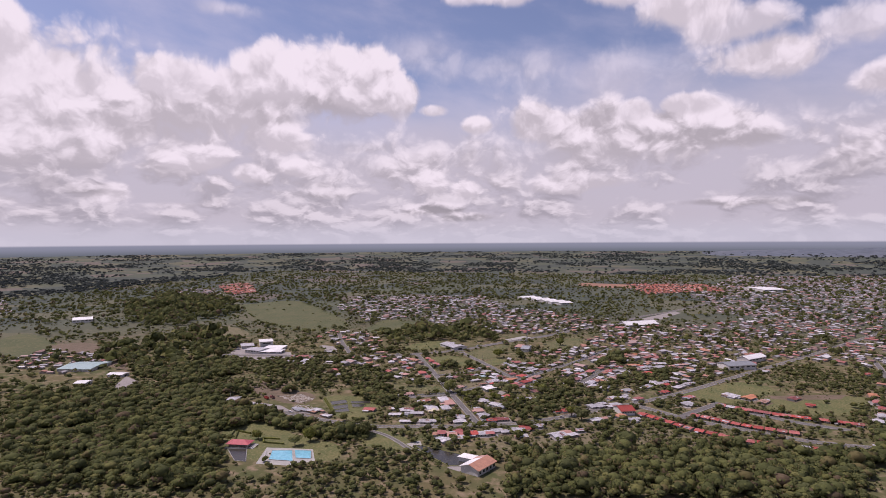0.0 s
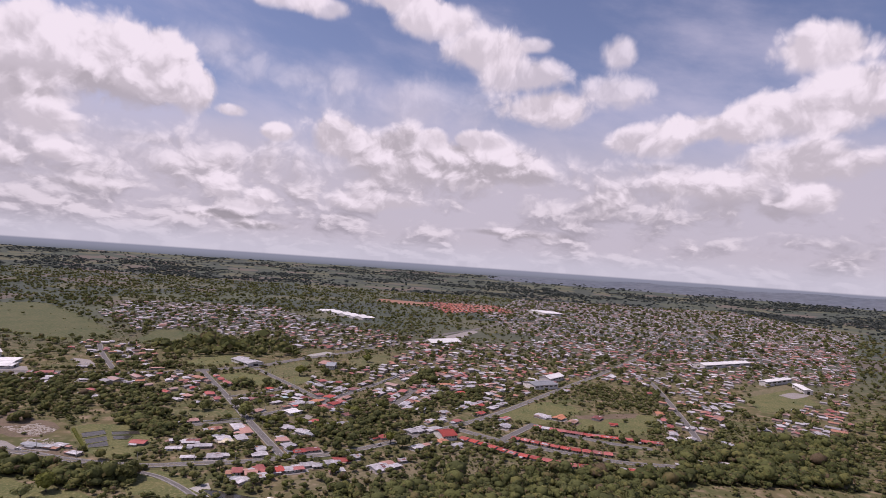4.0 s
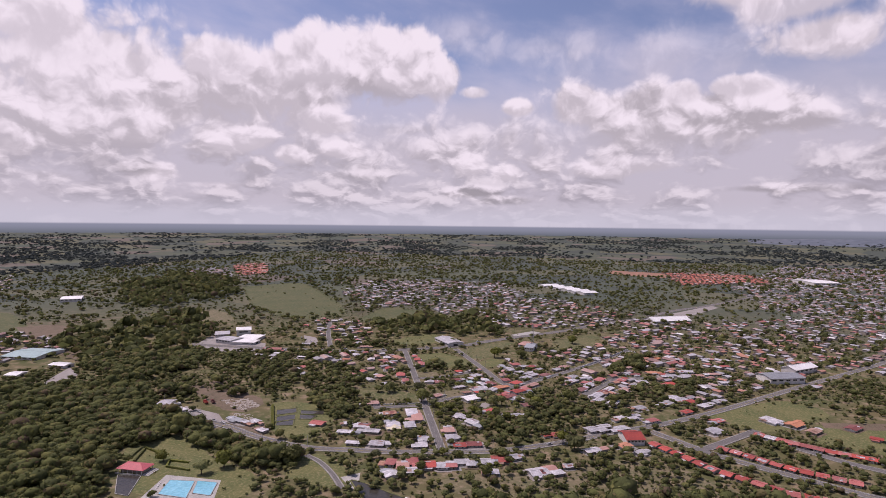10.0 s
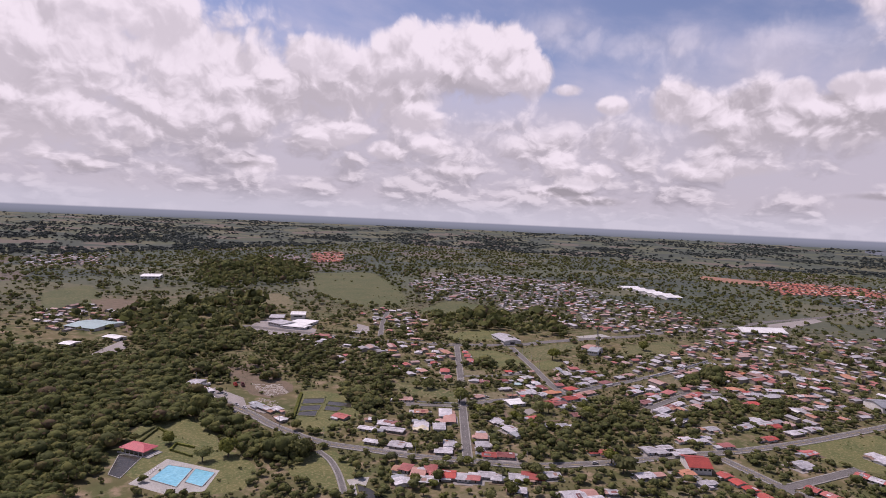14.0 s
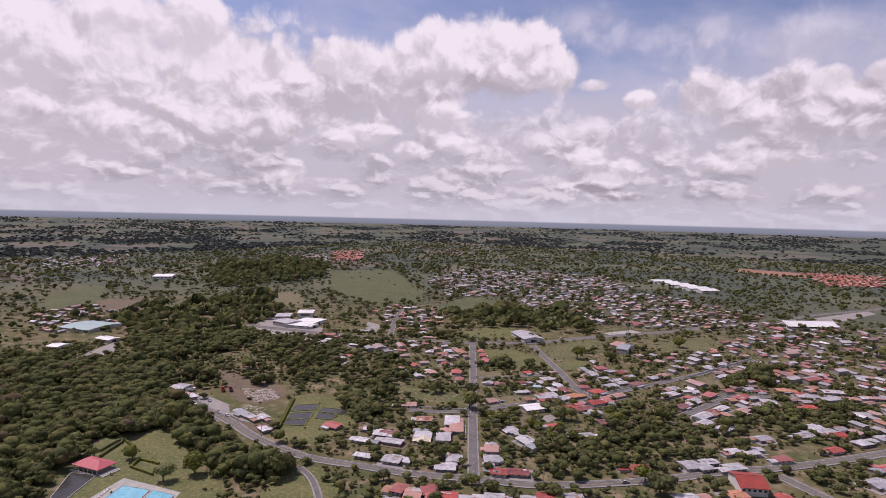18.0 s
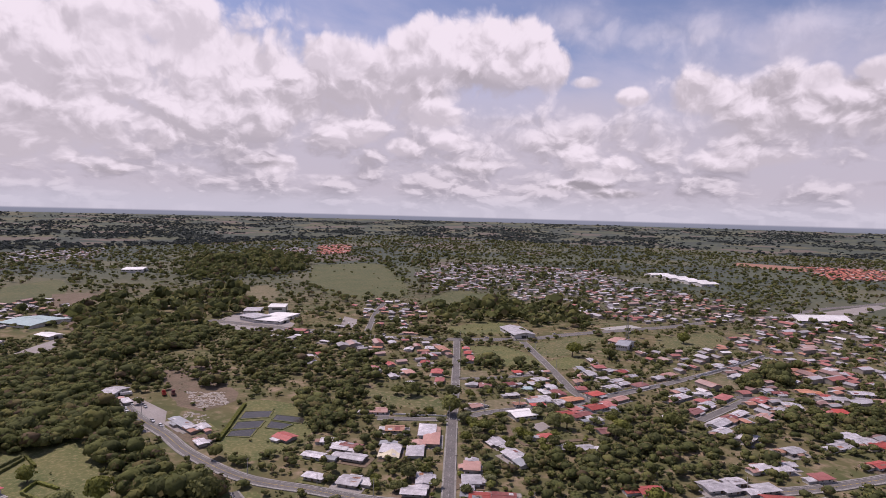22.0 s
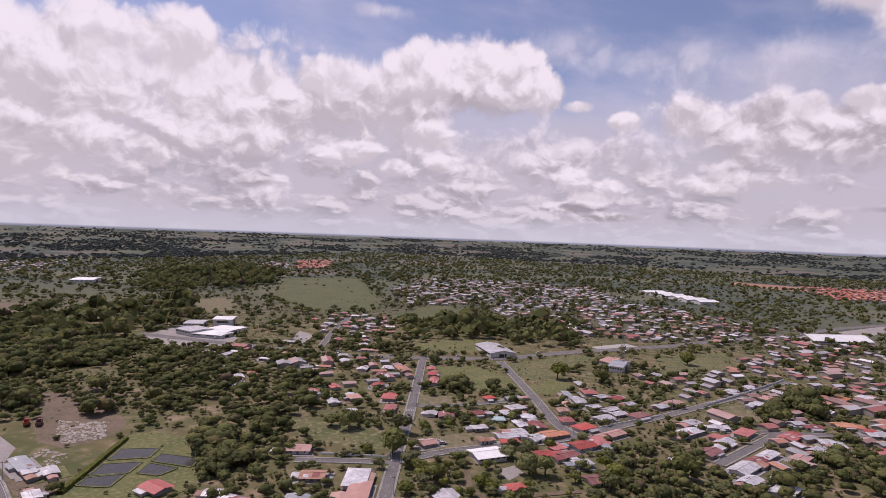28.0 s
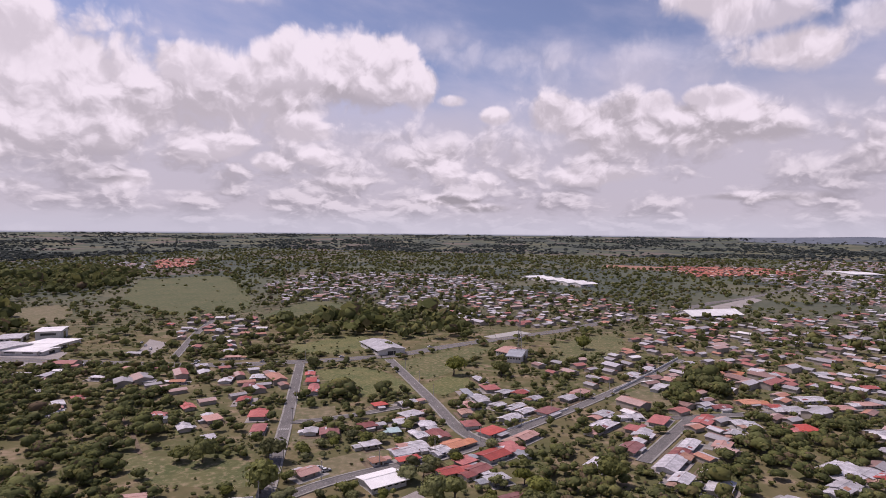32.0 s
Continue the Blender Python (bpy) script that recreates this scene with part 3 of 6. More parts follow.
def around(pts, margin=0.0):
    return window(min(p[0] for p in pts) - margin, max(p[0] for p in pts) + margin, min(p[1] for p in pts) - margin, max(p[1] for p in pts) + margin)


def block(x, y, r):
    """Marks a round plot as built on."""
    w = window(x - r, x + r, y - r, y + r)
    taken[w] |= np.hypot(CX[w] - x, CY[w] - y) < r


ROADS = []


def smooth_line(pts, step=8.0):
    """A Catmull-Rom line through the points."""
    p = [Vector((*a, 0)) for a in pts]
    p = [2 * p[0] - p[1]] + p + [2 * p[-1] - p[-2]]
    out = []
    for a, b, c, d in zip(p, p[1:], p[2:], p[3:]):
        n = max(1, int((c - b).length / step))
        for k in range(n):
            t = k / n
            q = 0.5 * (2 * b + (c - a) * t + (2 * a - 5 * b + 4 * c - d) * t * t + (3 * b - a - 3 * c + d) * t ** 3)
            out.append((q.x, q.y))
    out.append((p[-2].x, p[-2].y))
    return out


def ribbon(line, off0, off1, z0, z1):
    """A strip between two offsets from a line, with its sides down to z0."""
    v, f = [], []
    n = len(line)
    for i, (x, y) in enumerate(line):
        a, b = line[max(0, i - 1)], line[min(n - 1, i + 1)]
        d = Vector((b[0] - a[0], b[1] - a[1]))
        d.normalize()
        nx, ny = -d.y, d.x
        h = float(lift(x, y))
        for o, z in ((off0, z0), (off0, z1), (off1, z1), (off1, z0)):
            v.append((x + nx * o, y + ny * o, h + z))
    for i in range(n - 1):
        k = 4 * i
        for s in range(3):
            f.append((k + s, k + s + 1, k + s + 5, k + s + 4)[::-1])
    return v, f


PAVED = []


def road(name, width, pts, surface="asphalt", kerbs=True, lines=True):
    level = 0.22 + 0.004 * len(ROADS)
    ROADS.append((pts, width))
    for seg in zip(pts, pts[1:]):
        w = around(seg, width)
        taken[w] |= near_line(list(seg), CX[w], CY[w]) < width / 2 + 2.5
    ob = part("road", ribbon(smooth_line(pts), -width / 2, width / 2, -0.1, level), surface, None)
    tagged(ob, "grey worn asphalt road" if surface == "asphalt" else "pale brown dirt road", "road", kind="structure")
    if surface == "asphalt":
        PAVED.append((ob, pts, width, level, kerbs, lines))
    return ob


def open_runs(pts, width, off):
    """The stretches of a line at that offset which lie on no other road."""
    line = smooth_line(pts, 2.5)
    n = len(line)
    px, py = [], []
    for i in range(n):
        (ax, ay), (bx, by) = line[max(0, i - 1)], line[min(n - 1, i + 1)]
        d = math.hypot(bx - ax, by - ay)
        px.append(line[i][0] - (by - ay) / d * off)
        py.append(line[i][1] + (bx - ax) / d * off)
    px, py = np.array(px), np.array(py)
    free = np.ones(n, bool)
    for other, w in ROADS:
        if other is not pts and w > 3:
            free &= near_line(other, px, py) > w / 2 + 0.6
    runs, now = [], []
    for k in range(n):
        if free[k]:
            now.append(line[k])
        if now and (not free[k] or k == n - 1):
            if len(now) > 2:
                runs.append(now)
            now = []
    return runs


def finish_roads():
    """Pavements with kerbs, and painted lines, up to the crossings."""
    for ob, pts, width, level, kerbs, lines in PAVED:
        if kerbs and width < 7:
            for s in (-1, 1):
                a, b = sorted((s * width / 2, s * (width / 2 + 0.9)))
                for run in open_runs(pts, width, s * (width / 2 + 0.5)):
                    part("pavement", ribbon(run, a, b, -0.1, level + 0.14), "kerb", ob, "grey concrete pavement with a kerb")
        if lines:
            for run in open_runs(pts, width, 0):
                if width > 6:
                    part("centre_line", ribbon(run, -0.09, 0.09, level - 0.02, level + 0.012), "line_yellow", ob)
                    for s in (-1, 1):
                        a, b = sorted((s * (width / 2 - 0.3), s * (width / 2 - 0.48)))
                        part("edge_line", ribbon(run, a, b, level - 0.02, level + 0.012), "line_white", ob)
                else:
                    for k in range(0, len(run) - 2, 4):
                        part("dash", ribbon(run[k:k + 2], -0.07, 0.07, level - 0.02, level + 0.012), "line_white", ob)


def area(kind, pts):
    w = around(pts)
    cells = inside(pts, CX[w], CY[w])
    if kind == "wood":
        wooded[w][cells] = 1.0
    elif kind == "brush":
        wooded[w][cells], homes[w][cells] = 0.35, 0
    elif kind == "clear":
        wooded[w][cells] = -1.0
    else:
        homes[w][cells] = {"houses": 1, "dense": 2, "red": 3}[kind]


FIELDS = []


def field(pts, surface, label, category="field", z=0.0, block=True):
    """A level patch of its own surface on the ground."""
    v, f = [], []
    FIELDS.append(label)
    z += 0.012 + 0.004 * len(FIELDS)
    ring = pts if category in ("deck", "terrace", "yard", "pitch") else smooth_line(pts + pts[:1], 12)[:-1]
    for x, y in ring:
        v.append((x, y, float(lift(x, y)) + z))
    f.append(tuple(range(len(ring))))
    if sum(x0 * y1 - x1 * y0 for (x0, y0), (x1, y1) in zip(ring, ring[1:] + ring[:1])) < 0:
        f = [f[0][::-1]]
    if block:
        w = around(pts)
        wooded[w][inside(pts, CX[w], CY[w])] = -1.0
    return tagged(part("field", (v, f), surface, None), label, category, kind="structure")


# ---------------------------------------------------------------- houses
HOUSES = []
FRONT = ["wall_paint", "white_wall"]
WORDS = {"roof_red": "red sheet-metal", "roof_zinc": "pale zinc sheet", "roof_grey": "grey sheet-metal", "roof_orange": "orange clay-tile", "roof_rust": "rusty brown sheet-metal",
         "roof_maroon": "dark maroon sheet-metal", "roof_pink": "faded pink", "roof_teal": "pale teal sheet", "roof_cream": "cream sheet", "roof_white": "white sheet-metal"}


def street_angle(x, y):
    """The direction of the nearest street."""
    best, ang = 1e9, 0.0
    for pts, _ in ROADS:
        for (x0, y0), (x1, y1) in zip(pts, pts[1:]):
            dx, dy = x1 - x0, y1 - y0
            t = max(0, min(1, ((x - x0) * dx + (y - y0) * dy) / (dx * dx + dy * dy)))
            r = math.hypot(x - x0 - t * dx, y - y0 - t * dy)
            if r < best:
                best, ang = r, math.atan2(dy, dx)
    return ang


def street_turn(x, y):
    return math.degrees(street_angle(x, y))


def gable_roof(w, d, h, rise, over=1.05, thick=0.14):
    """Two sloping slabs with thickness, ridge along x."""
    x0, x1 = -w / 2 - over, w / 2 + over
    k = rise / (d / 2)
    shapes = []
    for s in (-1, 1):
        ye, ze = s * (d / 2 + over), h - k * over
        top = [(x0, ye, ze + thick), (x1, ye, ze + thick), (x1, 0, h + rise + thick), (x0, 0, h + rise + thick)]
        low = [(a, b, c - thick) for a, b, c in top]
        f = [(0, 1, 2, 3), (7, 6, 5, 4), (0, 4, 5, 1), (1, 5, 6, 2), (3, 7, 4, 0)]
        if s > 0:
            f = [q[::-1] for q in f]
        shapes.append((top + low, f))
    return joined(*shapes)


def hip_roof(w, d, h, rise, over=1.05, thick=0.16):
    x, y, r = w / 2 + over, d / 2 + over, max(0.1, w / 2 - d / 2)
    v = [(-x, -y, h), (x, -y, h), (x, y, h), (-x, y, h)]
    v += [(a, b, c + thick) for a, b, c in v] + [(-r, 0, h + rise), (r, 0, h + rise)]
    return v, [(3, 2, 1, 0), (0, 1, 5, 4), (1, 2, 6, 5), (2, 3, 7, 6), (3, 0, 4, 7), (4, 5, 9, 8), (5, 6, 9), (6, 7, 8, 9), (7, 4, 8)]


def shed_roof(x0, x1, y0, y1, z0, z1, thick=0.12):
    """One slab that falls from y0 (height z0) to y1 (height z1)."""
    top = [(x0, y0, z0 + thick), (x1, y0, z0 + thick), (x1, y1, z1 + thick), (x0, y1, z1 + thick)]
    low = [(a, b, c - thick) for a, b, c in top]
    f = [(0, 1, 2, 3), (7, 6, 5, 4), (0, 4, 5, 1), (1, 5, 6, 2), (2, 6, 7, 3), (3, 7, 4, 0)]
    return top + low, (f if y1 > y0 else [q[::-1] for q in f])


def gable_wall(w, d, h, rise):
    v = [(-w / 2, -d / 2, 0), (w / 2, -d / 2, 0), (w / 2, d / 2, 0), (-w / 2, d / 2, 0)]
    v += [(a, b, h) for a, b, _ in v] + [(-w / 2, 0, h + rise), (w / 2, 0, h + rise)]
    return v, [(0, 1, 5, 4), (1, 2, 6, 9, 5), (2, 3, 7, 6), (3, 0, 4, 8, 7), (4, 5, 9, 8), (6, 7, 8, 9)]


def house(x, y, w, d, roof="roof_zinc", turn=None, h=None, kind=None, annex=None, group=""):
    rng = random.Random(int(x * 131 + y * 17))
    if turn is None:
        w, d = w * 0.76, d * 0.82
    a = (street_angle(x, y) if turn is None else turn) + (rng.uniform(-0.05, 0.05) if turn is None else 0)
    root = new("house")
    root.matrix_world = pose(x, y, float(lift(x, y)), 0, 0, math.degrees(a))
    h = h or rng.uniform(1.95, 2.1)
    hip = (rng.random() < 0.3) if kind is None else kind == "hip"
    slope = rng.uniform(0.13, 0.24)
    rise = slope * d / 2
    wallm = FRONT[rng.random() < 0.4]
    if turn is None:
        yw, yd, top = w / 2 + rng.uniform(1.5, 4.0), d / 2 + rng.uniform(1.5, 4.0), 0.185 + 0.03 * rng.random()
        ground = rng.choice(["dirt", "dirt", "gravel", "kerb", "lawn"])
        part("yard", box(-yw + rng.uniform(-1, 1), yw, -yd, yd + rng.uniform(-1, 1), -0.05, top), ground, root, {"dirt": "bare brown earth yard", "lawn": "worn grass yard"}.get(ground, "pale paved yard"))
    part("wall", gable_wall(w, d, h, 0.02 if hip else rise), wallm, root)
    part("roof", hip_roof(w, d, h, rise) if hip else gable_roof(w, d, h, rise), roof, root, WORDS[roof] + " roof")
    if not hip:
        part("ridge_cap", box(-w / 2 - 1.05, w / 2 + 1.05, -0.16, 0.16, h + rise + 0.1, h + rise + 0.2), roof, root)
    if not hip and roof not in ("roof_orange",):
        k = rise / (d / 2)
        for _ in range(rng.choice((0, 1, 1, 2, 3))):
            s = rng.choice((-1, 1))
            xa = rng.uniform(-w / 2, w / 2 - 2)
            ya, yb = sorted((rng.uniform(0.2, d * 0.25), rng.uniform(d * 0.25, d / 2 + 0.4)))
            part("roof_sheet", shed_roof(xa, xa + rng.uniform(1.6, 3.6), s * ya, s * yb, h + rise - k * ya + 0.05, h + rise - k * yb + 0.05, 0.13),
                 rng.choice(["roof_zinc", "roof_rust", roof, "roof_grey", "roof_zinc", "roof_maroon"]), root, "newer or rustier roof sheet")
    side = rng.choice((-1, 1))
    n = max(2, int(w / 3.0))
    for s in (-1, 1):
        for k in range(n):
            cx = -w / 2 + (k + 0.5) * w / n
            if s == side and k == n // 2:
                part("door", box(cx - 0.45, cx + 0.45, s * d / 2 - 0.03, s * d / 2 + 0.04, 0, h * 0.82), "door_wood", root)
            else:
                win = part("window", box(cx - 0.5, cx + 0.5, s * d / 2 - 0.03, s * d / 2 + 0.04, h * 0.4, h * 0.82), "dark_opening", root)
                part("sill", box(cx - 0.6, cx + 0.6, s * d / 2 - 0.02, s * d / 2 + 0.12, h * 0.4 - 0.1, h * 0.4 - 0.005), "concrete", win)
    if annex is None:
        annex = rng.random() < 0.55
    if annex:
        aw, ad = w * rng.uniform(0.4, 0.8), rng.uniform(2.2, 4.0)
        ax = rng.uniform(-1, 1) * (w - aw) / 2
        s = rng.choice((-1, 1))
        y0, y1 = s * (d / 2 + 0.1), s * (d / 2 + ad)
        other = rng.choice([roof, roof, "roof_zinc", "roof_rust", "roof_zinc"])
        part("lean_to_roof", shed_roof(ax - aw / 2, ax + aw / 2, y0, y1, h - 0.2, h - 0.6), other, root, WORDS[other] + " lean-to roof")
        lo, hi = sorted((y0, y1 - s * 0.6))
        part("lean_to_wall", box(ax - aw / 2 + 0.3, ax + aw / 2 - 0.3, lo, hi, 0, h - 0.7), wallm, root)
    if turn is None and rng.random() < 0.7:
        # a wing or shed roof built on beside it, often of another colour
        ww, wd = w * rng.uniform(0.35, 0.7), d * rng.uniform(0.65, 1.0)
        other = rng.choice([roof, "roof_zinc", "roof_zinc", "roof_rust", "roof_pink", "roof_grey"])
        sx = rng.choice((-1, 1)) * (w / 2 + ww / 2 + 0.6)
        sy, hh = rng.uniform(-0.3, 0.3) * d, h - rng.uniform(0.15, 0.5)
        v, f = gable_roof(ww, wd, hh, 0.1 * wd, 0.5)
        part("wing_roof", ([(p + sx, q + sy, r) for p, q, r in v], f), other, root, WORDS[other] + " wing roof")
        part("wing_wall", box(sx - ww / 2, sx + ww / 2, sy - wd / 2, sy + wd / 2, 0, hh), wallm, root)
    tagged(root, f"low rendered house with a {WORDS[roof]} {'hipped' if hip else 'gabled'} roof", "house", group)
    HOUSES.append((x, y, max(w, d) / 2))
    block(x, y, max(w, d) * 0.55 + 1.5)
    return root


def hall(x, y, w, d, turn, h, roof, label, rise=None, wall="white_wall", name="hall", openings=5):
    """A large shed: walls, shallow roof, ridge, a row of openings on the long sides, a gate on one end."""
    root = new(name)
    root.matrix_world = pose(x, y, float(lift(x, y)), 0, 0, turn)
    rise = rise or d * 0.08
    part("wall", gable_wall(w, d, h, rise), wall, root)
    part("roof", gable_roof(w, d, h, rise, 0.9, 0.25), roof, root, WORDS[roof] + " roof")
    part("ridge_cap", box(-w / 2 - 0.9, w / 2 + 0.9, -0.3, 0.3, h + rise + 0.18, h + rise + 0.34), roof, root)
    for s in (-1, 1):
        for k in range(openings):
            cx = -w / 2 + (k + 0.5) * w / openings
            part("window", box(cx - w / openings * 0.3, cx + w / openings * 0.3, s * d / 2 - 0.04, s * d / 2 + 0.05, h * 0.55, h * 0.8), "dark_opening", root)
    part("gate", box(w / 2 - 0.04, w / 2 + 0.05, -d * 0.15, d * 0.15, 0, h * 0.75), "dark_opening", root)
    tagged(root, label, "hall")
    HOUSES.append((x, y, max(w, d) / 2))
    c, s = math.cos(radians(turn)), math.sin(radians(turn))
    g = window(x - w - d, x + w + d, y - w - d, y + w + d)
    u, v = (CX[g] - x) * c + (CY[g] - y) * s, -(CX[g] - x) * s + (CY[g] - y) * c
    taken[g] |= (abs(u) < w / 2 + 3) & (abs(v) < d / 2 + 3)
    return root


road("main_road", 12.6, [(-374.9, 115.1), (-326.9, 122.8), (-174.3, 155.3), (-108.2, 188.7), (-47.3, 236.3), (-16.0, 286.9), (22.1, 341.1), (71.9, 410.4), (114.4, 492.0), (172.6, 573.7), (241.0, 712.1), (310.7, 818.4), (496.0, 1159.3)])
road("centre_street", 5.0, [(-104.9, 196.9), (-36.0, 67.8), (5.7, -12.9), (55.1, -106.3)])
road("lane", 4.2, [(5.5, -13.1), (-12.8, -23.3), (-33.6, -36.1)], lines=False)
road("ridge_street", 5.0, [(5.7, -12.9), (17.5, 10.4), (33.1, 30.2), (51.6, 49.4), (66.6, 72.8), (80.8, 101.5), (92.6, 125.2), (105.9, 152.1), (121.2, 185.7), (139.3, 227.0), (167.8, 298.1)])
road("diagonal_street", 5.5, [(-44.0, 222.1), (16.6, 136.1), (49.3, 88.1), (66.9, 71.4)])
road("side_lane", 3.8, [(-36.1, 67.5), (-18.0, 81.3), (3.7, 105.5), (17.9, 126.6)], lines=False)
road("lower_road", 6.2, [(-215.2, -92.3), (-157.2, -112.1), (-115.5, -121.5), (-82.7, -130.8), (-38.7, -135.3), (-2.7, -127.1), (24.7, -120.4), (55.8, -107.0), (90.6, -93.0), (136.6, -55.6), (168.5, -21.6), (202.8, 10.1), (253.3, 68.7), (320.9, 159.8), (390.7, 251.8), (466.7, 353.9), (685.3, 661.8), (855.0, 909.7)])
road("estate_street", 6.7, [(194.5, -9.3), (239.6, -43.7), (289.8, -67.4), (325.6, -81.9), (368.8, -86.0)])
road("estate_link", 5.9, [(228.1, -41.0), (274.7, 23.2)], lines=False)
road("estate_lane", 5.9, [(273.8, 8.1), (323.1, -25.9), (366.3, -42.1)], lines=False)
road("north_street", 5.0, [(425.8, -9.5), (452.9, 81.3), (487.0, 208.0), (505.0, 281.8)], lines=False)
road("dirt_lane", 5.0, [(135.4, 72.6), (161.6, 145.6)], lines=False)
road("east_lane", 4.6, [(151.4, 141.1), (161.6, 145.6), (210.3, 170.8), (261.7, 196.3)], lines=False)
road("dirt_track", 2.9, [(37.0, -1.4), (47.2, -18.1), (57.5, -24.8), (68.5, -13.4), (87.5, 5.0)], "dirt", False, False)
road("dirt_path", 1.8, [(-119.6, 46.8), (-92.3, 27.4), (-72.6, 11.4)], "dirt", False, False)
road("park_path", 2.5, [(-30.8, -147.1), (-15.3, -154.4), (1.0, -167.1), (18.5, -184.4)], lines=False)
road("factory_street", 5.0, [(-199.1, 172.8), (-255.4, 263.3), (-298.2, 342.0)], lines=False)
road("town_street", 7.6, [(884.3, 737.1), (1257.9, 1727.5), (1287.4, 2106.2)], lines=False)
road("town_lane", 5.9, [(878.3, 590.5), (670.0, 454.1)], lines=False)
finish_roads()


field([(-143.2, -200.9), (-161.7, -167.6), (-134.9, -145.4), (-91.0, -172.3), (-45.6, -185.2), (-29.6, -210.8), (-53.9, -229.7), (-103.7, -231.1)], "lawn", "mown green park lawn round the swimming pools", "lawn")
field([(-85.0, -238.7), (-96.1, -206.4), (-84.2, -204.4), (-58.3, -200.5), (-44.8, -222.6), (-59.0, -235.9)], "concrete", "pale concrete deck round the pools", "deck")
field([(-186.1, -108.4), (-188.2, -90.7), (-148.1, -97.4), (-120.4, -118.7), (-127.4, -125.9), (-150.2, -119.6)], "gravel", "grey gravel yard", "yard")
field([(-177.2, -69.5), (-155.6, -41.9), (-129.9, -60.4), (-131.7, -86.2), (-151.5, -87.7)], "dirt", "bare brown clearing with rubble", "clearing")
field([(-125.3, -113.2), (-114.4, -102.0), (-89.3, -107.5), (-83.4, -120.6), (-97.2, -122.0)], "dirt", "bare brown earth beside sheds", "clearing")
field([(-82.3, -114.3), (-123.2, -55.8), (-79.8, -44.9), (-51.5, -72.4), (-45.9, -113.6), (-52.1, -125.6)], "lawn", "green lawn round fish ponds", "lawn")
field([(-36.9, -154.2), (-23.1, -141.1), (15.5, -163.9), (18.0, -186.3), (-5.3, -185.3), (-23.5, -182.6)], "lawn", "green park lawn", "lawn")
field([(8.2, -169.4), (17.8, -159.9), (23.5, -172.0), (29.9, -177.3), (24.3, -182.3)], "concrete", "pale paved terrace beside the lake", "terrace")
field([(-26.8, -159.1), (-0.6, -150.7), (12.0, -166.8), (-11.6, -184.3)], "lawn", "green park lawn", "lawn")
field([(79.9, -139.1), (136.0, -110.1), (193.8, -69.3), (237.6, -96.4), (275.0, -114.5), (344.0, -127.3), (327.1, -137.2), (83.8, -165.1)], "dry_field", "rough dry grass with low scrub", "field", 0.0, False)
field([(-78.4, 8.1), (-23.6, 19.6), (-5.2, 0.1), (-31.5, -9.0), (-57.0, -9.8)], "meadow", "mown grass lot beside the street", "field")
field([(-79.0, 170.6), (-47.4, 194.7), (4.7, 145.2), (-19.3, 123.7), (-46.1, 138.8)], "lawn", "green grass lot", "field")
field([(1.8, 148.4), (12.3, 187.3), (38.7, 186.8), (25.0, 142.9)], "lawn", "pale green football pitch", "pitch")
field([(118.8, 155.3), (135.4, 196.3), (161.4, 206.8), (154.5, 166.4), (139.4, 155.4)], "dry_field", "brown and green playing field", "field")
field([(-36.5, 214.3), (6.4, 295.1), (19.0, 286.7), (10.6, 193.5), (-6.4, 174.2)], "meadow", "rough grass beside the main road", "field")
field([(-141.5, 246.4), (-110.1, 311.0), (-76.9, 249.3), (-124.4, 217.6)], "lawn", "green grass lot", "field")
field([(64.9, 322.0), (115.4, 401.9), (125.2, 305.6), (80.5, 256.2)], "meadow", "rough green meadow", "field")
field([(-265.9, 373.2), (-280.9, 526.3), (-182.0, 481.2), (-190.1, 360.7)], "pasture", "grass field with pale tracks", "field")
field([(-757.4, 705.7), (-651.8, 824.1), (-324.9, 441.9), (-377.8, 346.5), (-534.2, 451.2)], "pasture", "flat green pasture", "field")
field([(-561.9, 277.4), (-559.0, 374.4), (-449.5, 293.1), (-474.1, 220.6)], "dry_field", "brown ploughed field", "field")
field([(-812.8, 96.4), (-854.6, 202.5), (-664.8, 108.8), (-646.5, 26.6)], "pasture", "green pasture", "field")
field([(-700.8, 114.8), (-657.0, 152.9), (-582.3, 103.9), (-590.8, 60.3)], "dirt", "bare brown earth", "field")
field([(-231.8, -44.2), (-212.5, -5.0), (-147.9, -54.9), (-160.0, -82.5)], "dirt", "bare reddish brown clearing", "field")
field([(234.9, 45.6), (311.1, 121.9), (340.4, 88.6), (285.6, 23.3), (249.2, 32.1)], "lawn", "green grass lot", "field")
field([(322.5, 54.1), (422.6, 82.1), (384.1, 9.2), (313.0, 6.0)], "lawn", "green grass lot beside the estate", "field")
field([(602.1, 215.9), (728.9, 308.9), (691.5, 179.2), (573.7, 123.6)], "lawn", "green stadium turf", "pitch")
field([(613.0, 231.3), (744.1, 328.4), (726.5, 293.3), (603.7, 210.1)], "dry_field", "dry yellow edge of the pitch", "field")
field([(670.4, 238.2), (710.2, 264.4), (724.6, 250.8), (676.9, 217.3)], "gravel", "pale sand infield of the stadium", "infield")
field([(328.4, 63.8), (406.7, 88.1), (395.2, 68.0), (327.2, 50.8)], "dirt", "brown earth track", "track")
field([(-45.6, 91.5), (-26.2, 101.6), (-17.1, 76.9), (-29.8, 68.5)], "dry_field", "bare dry lot", "field")
field([(-3.3, 20.3), (25.9, 53.2), (31.1, 24.9), (5.4, 4.5)], "dry_field", "dry brown garden", "field")
field([(-26.6, 58.8), (-14.1, 65.9), (-5.4, 45.3), (-12.9, 37.8)], "dry_field", "dry yellow lot", "field")
